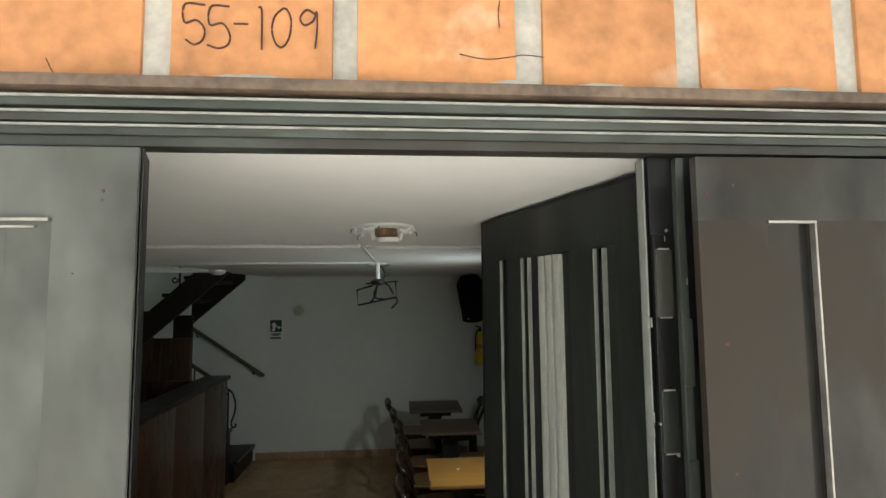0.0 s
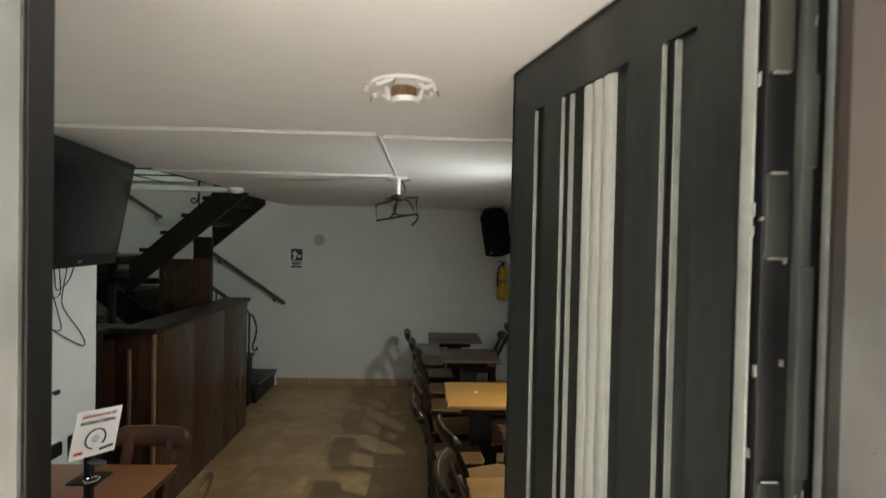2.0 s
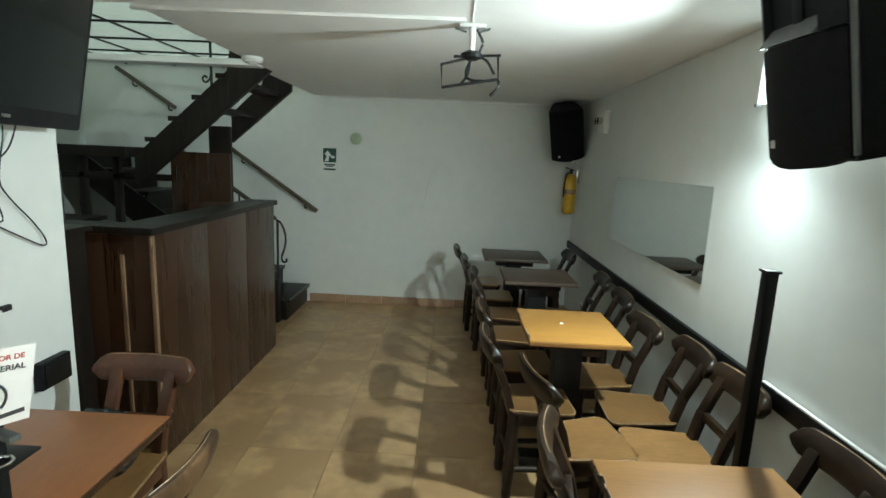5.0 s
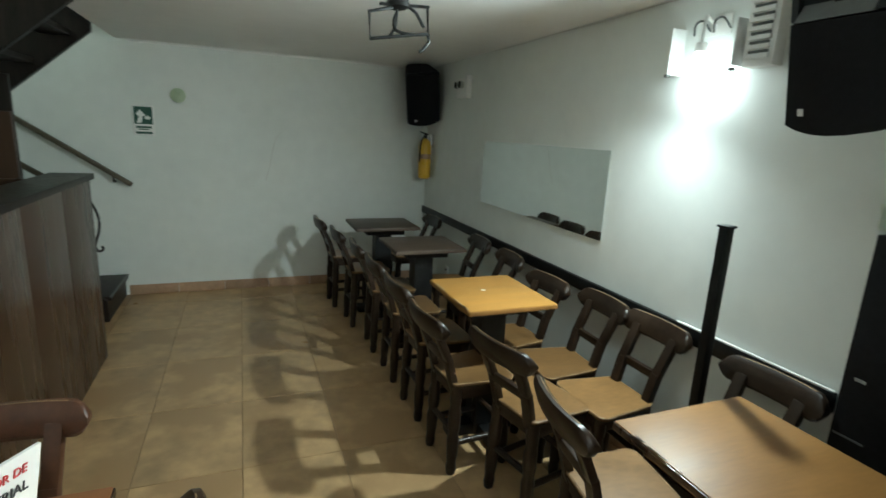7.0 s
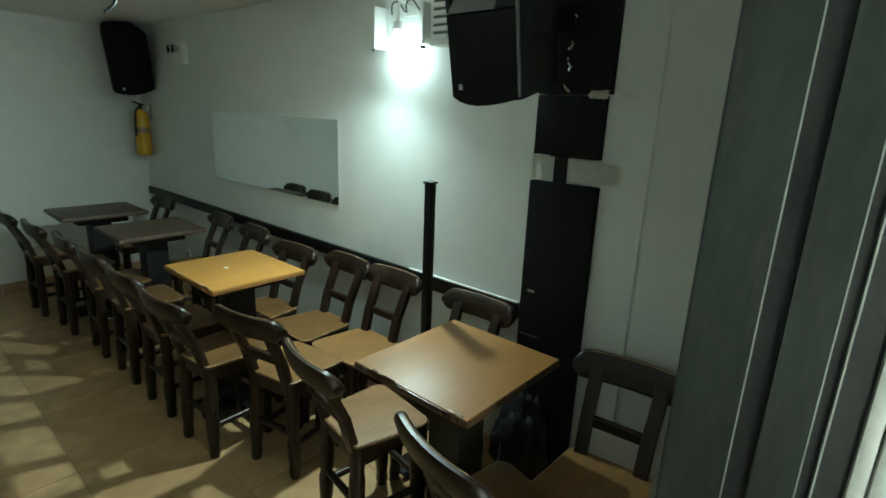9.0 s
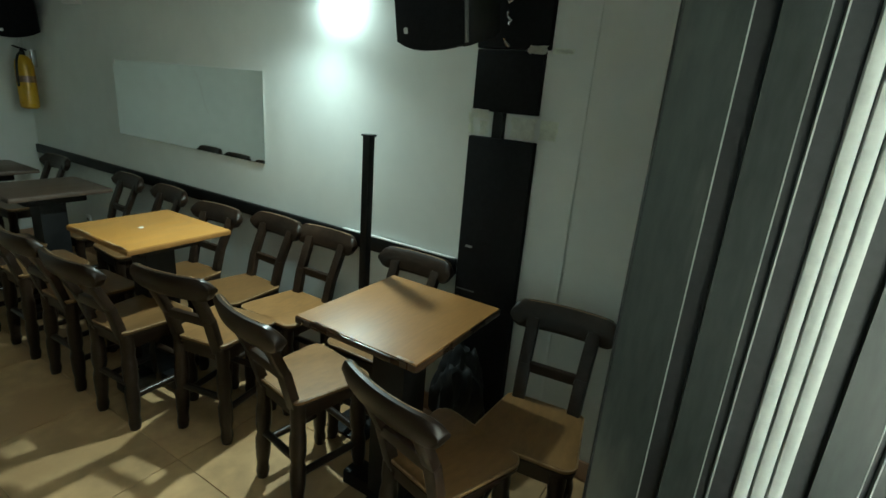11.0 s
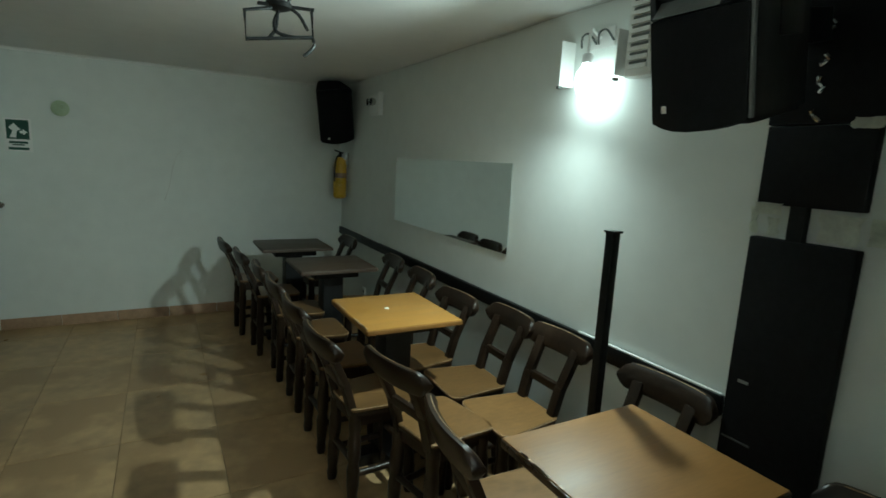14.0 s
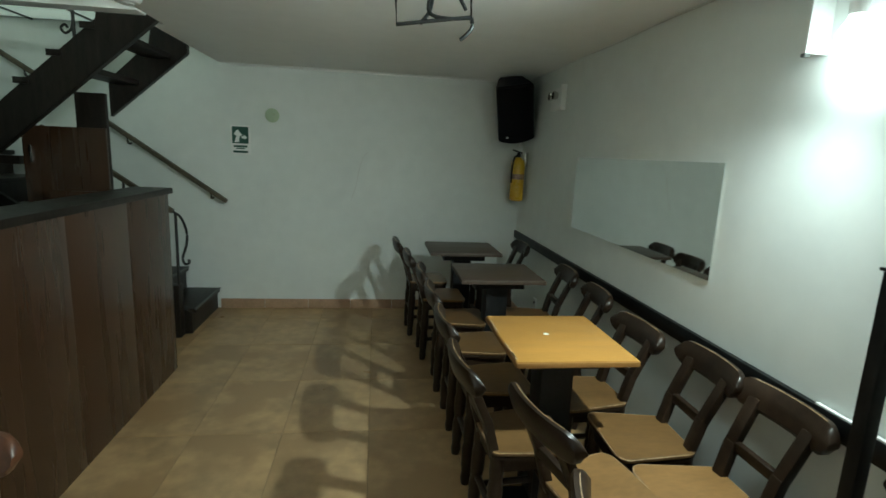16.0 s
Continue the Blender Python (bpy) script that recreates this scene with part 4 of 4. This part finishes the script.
def build_ceiling_things():
    def trunk(name, a, b):
        bm = box(min(a[0], b[0]), max(a[0], b[0]), min(a[1], b[1]), max(a[1], b[1]), H - 0.014, H - 0.0005, 0.002)
        tagged(part(name, bm, WHITE), "white plastic cable trunking on the ceiling", "trunking", "cable trunking", "structure")
    trunk("cable_trunking", (XL + 0.002, 1.842), (-0.325, 1.862))
    trunk("cable_trunking", (-0.305, 1.885), (XR - 0.002, 1.905))
    tagged(part("ceiling_cable", tube([(-0.319, 1.89, H - 0.0015), (-0.320, 2.4, H - 0.002), (-0.318, 3.08, H - 0.0015)], 0.0026, 6), WHITE), "thin white cable along the ceiling", "cable", kind="structure")
    trunk("cable_trunking", (-1.72, 3.005), (-0.345, 3.025))
    # broken ceiling rose: a ragged rim of plaster round the bare holder
    r = thing("ceiling_rose", "broken plaster ceiling rose with a bare lamp holder", "ceiling fixture", at=pose(-0.205, 1.285, H))
    part("plate", lathe([(0.080, -0.0005), (0.077, -0.006), (0.060, -0.009), (0.03, -0.008)], 26), CEIL, r)
    rng = random.Random(5)
    for a0, a1, rad, drop in ((20, 95, 0.072, 0.012), (100, 165, 0.078, 0.014), (172, 200, 0.088, 0.010), (215, 262, 0.070, 0.008), (300, 352, 0.075, 0.015)):
        rim = [(rad * math.cos(radians(a)) + rng.uniform(-0.003, 0.003), rad * math.sin(radians(a)), -0.008 - drop * (0.5 + 0.5 * math.sin((a - a0) * 0.13))) for a in range(a0, a1 + 1, 7)]
        part("rim_shard", tube(rim, 0.0055, 6), CEIL, r, "ragged white plaster shard")
        end = rim[-1]
        part("hook", tube([end, (end[0] * 1.10, end[1] * 1.10, end[2] - 0.004), (end[0] * 1.12, end[1] * 1.12, end[2] - 0.014)], 0.0018, 6), GREYBOX, r, "bent grey clip")
    part("lamp_holder", lathe([(0.030, -0.008), (0.032, -0.026), (0.024, -0.036), (0.012, -0.030)], 16), WORNWOOD, r, "brown lamp holder")
    for x in (-0.040, 0.044):
        part("holder_arm", bar_between((x, 0, -0.006), (x * 0.8, -0.006, -0.040), 0.014, 0.010, 0.002), WHITE, r)
    part("holder_cup", lathe([(0.034, -0.034), (0.030, -0.046), (0.012, -0.048)], 16, m=Matrix.Translation((0.006, 0, 0))), WHITE, r)
    # smoke detector
    d = thing("smoke_detector", "round white smoke detector at the stair opening", "smoke detector", at=pose(-1.635, 4.06, H))
    part("body", lathe([(0.062, -0.0005), (0.064, -0.018), (0.050, -0.034), (0.026, -0.038)], 24), WHITE, d)
    part("ring", lathe([(0.03, -0.0365), (0.028, -0.042), (0.012, -0.043)], 18), WHITE, d)
    # empty projector mount
    p = thing("projector_mount", "empty black wire projector mount hanging from the ceiling", "projector mount", at=pose(-0.315, 3.115, H))
    part("ceiling_plate", box(-0.055, 0.055, -0.025, 0.025, -0.012, -0.0005, 0.002), WHITE, p, "white ceiling plate")
    for x in (-0.05, 0.05):
        part("wing", bar_between((x * 0.5, 0, -0.03), (x * 1.5, 0, -0.015), 0.02, 0.006, 0.001), GREYBOX, p)
    part("stem", rod((0, 0, -0.012), (0, 0, -0.11), 0.015), WHITE, p, "white stem")
    part("swivel", lathe([(0.02, -0.145), (0.045, -0.135), (0.045, -0.118), (0.02, -0.105)], 16), BLACK, p)
    part("top_bar", bar_between((-0.075, -0.02, -0.135), (0.125, 0.0, -0.120), 0.012, 0.010), BLACK, p)
    part("hoop", tube([(-0.03, -0.03, -0.145), (-0.125, -0.06, -0.175), (-0.120, -0.06, -0.268), (0.118, -0.02, -0.220), (0.112, -0.02, -0.122)], 0.0065), BLACK, p)
    part("brace", tube(smooth_path([(0.0, 0.0, -0.14), (-0.02, -0.02, -0.19), (-0.01, -0.03, -0.225), (0.05, -0.03, -0.232), (0.118, -0.02, -0.222)], 5), 0.006), BLACK, p)
    part("brace", tube(smooth_path([(-0.005, -0.01, -0.15), (-0.015, -0.02, -0.21), (-0.045, -0.04, -0.255)], 5), 0.006), BLACK, p)
    part("hook", tube(smooth_path([(0.118, -0.02, -0.222), (0.122, -0.02, -0.25), (0.10, -0.02, -0.278), (0.085, -0.02, -0.29)], 5), 0.0065), BLACK, p)
    part("cable", tube(smooth_path([(0.02, 0.0, -0.02), (0.045, 0.0, -0.07), (0.035, 0.0, -0.12), (0.07, -0.01, -0.15), (0.10, -0.02, -0.20)], 5), 0.006), CABLE, p)


def build_television():
    # hangs off the wall, turned and tilted down to the room
    at = pose(-1.585, 2.238, 1.815, 0, 0, 90) @ pose(0, 0, 0, 10, 0, 11)
    t = thing("television", "black flat television tilted down from a wall arm", "television", at=at)
    w, h = 0.80, 0.50
    part("bezel", box(-w / 2, w / 2, -0.02, 0.05, -h / 2, h / 2, 0.012), PLASTIC, t)
    part("screen", box(-w / 2 + 0.03, w / 2 - 0.03, -0.0225, -0.0195, -h / 2 + 0.055, h / 2 - 0.03, 0.001), SCREEN, t, "dark glossy screen")
    part("badge", box(-0.02, 0.02, -0.0235, -0.02, -h / 2 + 0.022, -h / 2 + 0.032, 0.001), CHROME, t, "small oval badge")
    part("back_shell", prism([(-0.28, 0.05), (-0.20, 0.085), (0.20, 0.085), (0.28, 0.05)], -0.2, 0.15, "z", 0.004), PLASTIC, t)
    part("wall_arm", box(-0.04, 0.04, 0.083, 0.185, -0.06, 0.06, 0.004), BLACK, t)
    loops = [[(2.43, 1.62), (2.428, 1.54), (2.408, 1.46), (2.400, 1.39), (2.44, 1.33), (2.51, 1.255), (2.555, 1.19), (2.545, 1.168), (2.46, 1.21), (2.36, 1.268), (2.325, 1.299), (2.35, 1.278), (2.396, 1.275), (2.375, 1.35), (2.345, 1.43), (2.312, 1.50), (2.303, 1.62)],
             [(2.25, 1.62), (2.253, 1.505), (2.282, 1.446), (2.336, 1.42), (2.38, 1.44), (2.377, 1.51), (2.372, 1.62)],
             [(2.325, 1.62), (2.335, 1.53), (2.352, 1.455), (2.43, 1.50), (2.485, 1.62)]]
    for k, l in enumerate(loops):
        tagged(part("hanging_cable", tube(smooth_path([(XL + 0.012 + 0.006 * k, y, z) for y, z in l], 6), 0.0026), CABLE), "loose black cable hanging below the television", "cable", "television cables")
    tagged(part("hanging_cable", tube(smooth_path([(XL + 0.008, y, z) for y, z in ((2.33, 1.43), (2.26, 1.37), (2.19, 1.24), (2.162, 1.10), (2.175, 1.025), (2.23, 0.99), (2.30, 0.974), (2.36, 0.985))], 6), 0.004), GREYCABLE), "thin grey cable curling down the wall", "cable", "television cables")
    tagged(part("cable_plug", box(XL + 0.001, XL + 0.016, 2.358, 2.392, 0.980, 1.000, 0.003), CABLE), "black plug at the end of the grey cable", "plug")
    tagged(part("wall_trim", box(XL + 0.001, XL + 0.05, 1.75, 2.62, 2.055, H - 0.001, 0.003), WHITE), "white trunking between wall and ceiling", "trunking", kind="structure")
    b = thing("wall_box", "black plastic box low on the wall", "wall box")
    part("cover", box(XL + 0.001, XL + 0.03, 2.46, 2.60, 0.66, 0.76, 0.004), PLASTIC, b)
    part("lid", box(XL + 0.030, XL + 0.034, 2.475, 2.585, 0.67, 0.75, 0.001), BLACK, b)
    tagged(part("bench_strip", box(XL + 0.001, XL + 0.02, YI, 2.40, 0.70, 0.76, 0.003), BLACK), "black wooden strip along the television wall", "dado rail", kind="structure")


def build_stand():
    s = thing("sanitiser_stand", "black sanitiser stand with a tilted white sign", "sanitiser stand", at=pose(-1.185, 1.688, 0))
    part("base_plate", box(-0.12, 0.12, -0.14, 0.14, 0, 0.012, 0.003), BLACK, s)
    part("post", box(-0.029, -0.007, -0.011, 0.011, 0.012, 1.03, 0.003), BLACK, s)
    part("holder", box(-0.062, 0.030, -0.045, 0.045, 0.925, 0.931, 0.001), BLACK, s)
    part("holder_ring", tube([(0.004 + 0.020 * math.cos(a), -0.02 + 0.022 * math.sin(a), 0.934) for a in [math.tau * k / 16 for k in range(16)]], 0.004, closed=True), CHROME, s, "bright ring")
    part("pump_arm", bar_between((-0.018, 0.0, 0.985), (0.04, -0.02, 0.985), 0.02, 0.012, 0.002), GREYBOX, s)
    m = pose(0.055, -0.082, 1.109, 96.8, 6.0, 65.8)
    part("sign_arm", bar_between((-0.018, 0.0, 1.022), (0.050, -0.078, 1.062), 0.012, 0.006, 0.001), BLACK, s)
    sign = part("sign_plate", box(-0.069, 0.069, -0.071, 0.071, -0.002, 0.002, 0.0008, m=m), PAPER, s, "white printed card")
    lettering("sign_text", "DISPENSADOR DE", 0.0130, m @ pose(0, 0.050, 0.003), RED, sign)
    lettering("sign_text", "ANTIBACTERIAL", 0.0150, m @ pose(0, 0.030, 0.003), INK, sign)
    ring = [(0.0 + 0.03 * math.cos(radians(a)), -0.018 + 0.030 * math.sin(radians(a)), 0.0032) for a in range(-40, 275, 15)]
    part("sign_ring", tube([m @ Vector(q) for q in ring], 0.0024, 6), INK, sign)
    part("sign_blot", lathe([(0.012, 0.0022), (0.011, 0.0028)], 16, m=m @ pose(0, -0.018, 0)), GREYCABLE, sign)
    part("sign_bar", box(0.012, 0.054, -0.060, -0.052, 0.002, 0.0028, m=m @ pose(0, 0, 0, 0, 0, 6)), INK, sign)
    part("sign_bar", box(-0.058, -0.032, -0.058, -0.050, 0.002, 0.0028, m=m), RED, sign)
    def crumpled(w, d, h, seed):
        b = bmesh.new()
        bmesh.ops.create_icosphere(b, subdivisions=4, radius=1)
        for v in b.verts:
            q = v.co + Vector((seed, 0, 0))
            v.co *= 1 + noise.noise(q * 2.2) * 0.25 + noise.noise(q * 5.5) * 0.13
            v.co = Vector((v.co.x * w, v.co.y * d, max(0.0, (v.co.z + 0.7) * h)))
        return b
    floor_bag = thing("plastic_bag", "black plastic bag standing on the floor by the boards", "bag", at=pose(0.665, 1.835, 0))
    part("film", crumpled(0.095, 0.11, 0.27, 4.0), CABLE, floor_bag)
    part("knot", lathe([(0.035, 0.40), (0.018, 0.435), (0.03, 0.465), (0.012, 0.475)], 9), CABLE, floor_bag)
    bag = thing("plastic_bag", "crumpled dark plastic bag with wires on the chair seat", "bag", at=pose(-1.50, 2.35, 0.446))
    part("film", crumpled(0.12, 0.10, 0.125, 0.0), BAG, bag)
    for k in range(3):
        part("wire", tube(smooth_path([(-0.12 + 0.02 * k, -0.05, 0.10), (-0.05, -0.02 + 0.03 * k, 0.15), (0.04, 0.02, 0.13 - 0.01 * k), (0.10, -0.03 + 0.02 * k, 0.10)], 5), 0.004), CABLE, bag)


def build_bar():
    y0, y1, x1, x0 = 3.09, 4.665, -1.735, -2.38
    b = thing("bar_counter", "dark brown wooden bar counter with worn corner edges", "bar counter")
    n = 3
    for k in range(n):
        a, c = y0 + (y1 - y0) * k / n, y0 + (y1 - y0) * (k + 1) / n
        part("front_panel", box(x1 - 0.02, x1, a + 0.0003, c - 0.0003, 0.0, 1.125, 0.001), BARWOOD, b)
    for k in range(3):
        a, c = x0 + (x1 - 0.02 - x0) * k / 3, x0 + (x1 - 0.02 - x0) * (k + 1) / 3
        part("end_panel", box(a + 0.001, c - 0.001, y0, y0 + 0.02, 0.0, 1.125, 0.003), BARWOOD, b)
    part("end_panel", box(x0, x1 - 0.02, y1 - 0.02, y1, 0, 1.125, 0.003), BARWOOD, b)
    part("worktop", box(x1 - 0.20, x1 + 0.022, y0 - 0.03, y1 + 0.02, 1.126, 1.161, 0.006), DARKWOOD, b)
    part("worktop", box(x0, x1 - 0.201, y0 - 0.03, y0 + 0.13, 1.126, 1.161, 0.006), DARKWOOD, b)
    part("inner_shelf", box(x0, x1 - 0.20, y0 + 0.13, y1 - 0.02, 0.93, 0.96, 0.003), DARKWOOD, b)
    part("inner_panel", box(x1 - 0.22, x1 - 0.2, y0 + 0.13, y1 - 0.02, 0.0, 1.126), DARKWOOD, b)
    part("corner_strip", box(x1 - 0.012, x1 + 0.008, y0 - 0.008, y0 + 0.012, 0.0, 1.125, 0.004), WORNWOOD, b, "worn light corner strip")
    part("edge_strip", box(-1.885, -1.865, y0 - 0.012, y0 - 0.001, 0.0, 1.03, 0.004), WORNWOOD, b, "worn light wooden strip")
    # dark back counter and a grey box behind the bar
    k = thing("back_counter", "dark wooden shelving behind the bar", "shelving")
    part("carcass", box(-3.30, -2.75, 2.67, 4.2, 0.0, 1.02, 0.006), DARKWOOD, k)
    part("top", box(-3.32, -2.72, 2.67, 4.22, 1.021, 1.05, 0.004), DARKWOOD, k)
    for z in (0.35, 0.68):
        part("shelf_edge", box(-2.75, -2.735, 2.70, 4.18, z, z + 0.02, 0.002), DARKWOOD, k)
    g = thing("grey_machine", "grey plastic machine on the back counter", "machine", at=pose(-2.98, 3.75, 1.05))
    part("housing", box(-0.20, 0.20, -0.18, 0.18, 0.0, 0.31, 0.02), GREYBOX, g)
    part("front_panel", box(-0.15, 0.15, -0.185, -0.179, 0.05, 0.26, 0.002), PLASTIC, g)
    tall = thing("bar_cabinet", "dark tall cabinet in the recess behind the bar", "cabinet")
    part("body", box(-2.72, -1.96, 2.68, 2.98, 0.0, 1.15, 0.006), DARKWOOD, tall)
    part("top", box(-2.74, -1.94, 2.67, 3.0, 1.151, 1.175, 0.003), DARKWOOD, tall)


def build_stairs():
    st = thing("staircase", "dark wooden staircase turning at a landing", "staircase")
    rise, run, yl0, yl1 = 0.1875, 0.255, 5.33, 5.945
    for k in range(8):
        x = -1.83 - run * k
        z = rise * (k + 1)
        part("tread", box(x - run - 0.03, x, yl0, yl1, z - 0.035, z, 0.005), DARKWOOD, st)
        part("riser", box(x - 0.045, x - 0.025, yl0 + 0.02, yl1, z - rise + (0.0 if k == 0 else 0.001), z - 0.036), DARKWOOD, st)
        if k < 2:
            part("nosing", box(x - 0.012, x + 0.003, yl0 - 0.002, yl1, z - 0.012, z + 0.003, 0.002), GREYBOX, st, "scuffed metal nosing")
    out = [(-1.85, 0.0), (-1.85, 0.16), (-1.85 - run * 7.0, 1.43), (-1.85 - run * 7.0, 1.17), (-2.15, 0.0)]
    part("stringer", prism(out, yl0 - 0.04, yl0 - 0.001, "y", 0.003), DARKWOOD, st)
    newel = part("newel_post", box(-2.0, -1.90, 5.20, 5.29, 0.0, 0.40, 0.006), DARKWOOD, st)
    # landing
    part("landing", box(XS + 0.002, -2.80, 4.58, 5.28, 1.44, 1.515, 0.004), DARKWOOD, st)
    part("landing", box(XS + 0.002, -3.92, 5.282, 5.945, 1.44, 1.515, 0.004), DARKWOOD, st)
    part("landing_beam", box(XS + 0.002, -2.57, 4.72, 4.78, 1.265, 1.315, 0.004), DARKWOOD, st)
    for x in (-3.25, -2.98):
        part("post", box(x - 0.025, x + 0.025, 4.72, 4.77, 0.0, 1.44, 0.003), DARKWOOD, st)
    # upper flight with open risers
    line = lambda x: 1.64 + 0.865 * (x + 2.54)
    for y0, y1, start, end in ((4.58, 4.625, -2.74, -1.702), (5.25, 5.295, -2.30, -1.782)):
        out = [(start, line(start) - 0.02), (-2.03, line(-2.03)), (-1.995, H + 0.19), (end, H + 0.19), (end, line(end) - 0.262), (start, line(start) - 0.262)]
        part("stringer", prism(out, y0, y1, "y", 0.003), DARKWOOD, st)
    for k in range(3):
        x = -2.275 + 0.214 * k
        z = 1.838 + 0.185 * k
        part("tread", box(x, x + 0.172 if k < 2 else -1.785, 4.626, 5.249, z - 0.035, z, 0.004), DARKWOOD, st)
    for k in range(4):
        x = -2.60 + 0.18 * k
        part("tread_end", box(x - 0.045, x + 0.03, 4.565, 4.579, line(x) - 0.03, line(x) + 0.005, 0.003), DARKWOOD, st)
    # wooden closet below the upper flight
    c = thing("stair_closet", "dark wooden closet under the upper stair flight", "closet")
    for k in range(3):
        a = -2.56 + 0.155 * k
        part("door_board", box(a + 0.001, a + 0.154, 4.74, 4.76, 0.0, 1.495, 0.003), BARWOOD, c)
    part("corner_post", box(-2.265, -2.095, 4.761, 4.79, 0.0, 1.70, 0.004), DARKWOOD, c)
    part("handle", box(-2.515, -2.507, 4.728, 4.74, 1.28, 1.38, 0.001), CHROME, c, "bright metal handle")
    # handrails
    def rail(name, a, b, label):
        r = thing(name, label, "handrail", "handrails")
        part("rail", bar_between(a, b, 0.038, 0.038, 0.010), RAILWOOD, r)
        for u in (0.12, 0.72):
            q = Vector(a).lerp(Vector(b), u)
            part("bracket", tube(smooth_path([q, q + Vector((0, 0.0, -0.05)), q + Vector((0, 0.03, -0.065)), (q.x, YB - 0.002, q.z - 0.06)], 4), 0.008), IRON, r)
        return r
    rail("handrail", (-1.735, 5.895, 0.955), (-2.78, 5.895, 1.668), "wooden handrail on iron brackets along the back wall")
    rail("handrail", (-3.13, 5.895, 1.905), (-3.70, 5.895, 2.27), "upper wooden handrail on iron brackets along the back wall")
    g = thing("stair_railing", "wooden railing with a curled iron end", "railing")
    part("rail", bar_between((-1.93, 5.25, 0.94), (-2.75, 5.25, 1.50), 0.036, 0.036, 0.010), RAILWOOD, g)
    part("iron_end", tube(smooth_path([(-1.93, 5.25, 0.94), (-1.88, 5.25, 0.90), (-1.845, 5.25, 0.80), (-1.85, 5.25, 0.70), (-1.88, 5.25, 0.60), (-1.865, 5.25, 0.555), (-1.835, 5.25, 0.565), (-1.84, 5.25, 0.59)], 6), 0.009), IRON, g, "curled wrought iron end")
    part("baluster", rod((-1.915, 5.25, 0.40), (-1.915, 5.25, 0.93), 0.010), IRON, g)
    for x in (-2.25, -2.5):
        part("baluster", rod((x, 5.25, 0.19 - (x + 1.85) * 0.735), (x, 5.25, 0.94 - (x + 1.93) * 0.683), 0.008), IRON, g)
    u = thing("upper_railing", "wrought iron scrolls on the upper stair flight", "railing")
    for x in (-2.15,):
        z = 1.64 + 0.865 * (x + 2.54)
        part("baluster", rod((x, 4.60, z - 0.02), (x, 4.60, z + 0.31), 0.009), IRON, u)
        part("scroll", tube(smooth_path([(x, 4.60, z + 0.10), (x - 0.012, 4.60, z + 0.045), (x - 0.045, 4.60, z + 0.02), (x - 0.065, 4.60, z + 0.045), (x - 0.045, 4.60, z + 0.065), (x - 0.03, 4.60, z + 0.05)], 6), 0.007), IRON, u)
    # pale sheet on black bars over the stair well
    n = tagged(new("stairwell_cover"), "pale green sheet on thin black bars over the stairwell", "stairwell cover", kind="structure")
    z0 = H + 0.225
    b = bmesh.new()
    b.faces.new([b.verts.new((x, y, z0 + 0.008)) for x, y in ((XS, 2.88), (OPEN[1] + 0.15, 2.88), (OPEN[1] + 0.15, YB), (XS, YB))])
    part("sheet", b, SHEET, n, "thin translucent sheet")
    for y in (3.28, 3.78, 4.27, 4.79, 5.29):
        part("bar", box(XS + 0.002, OPEN[1] - 0.09, y - 0.006, y + 0.006, z0 - 0.008, z0 + 0.006, 0.002), BLACK, n)
    for x in (-3.62, -3.14, -2.66):
        part("bar", box(x - 0.006, x + 0.006, 2.99, YB - 0.01, z0 - 0.0075, z0 + 0.0055, 0.002), BLACK, n)


build_structure()
build_doors()
build_stairs()
build_bar()
build_tables()
build_chairs()
build_television()
build_wall_things()
build_fixtures()
build_ceiling_things()
build_stand()
build_skirting()
build_floor()
build_bricks()
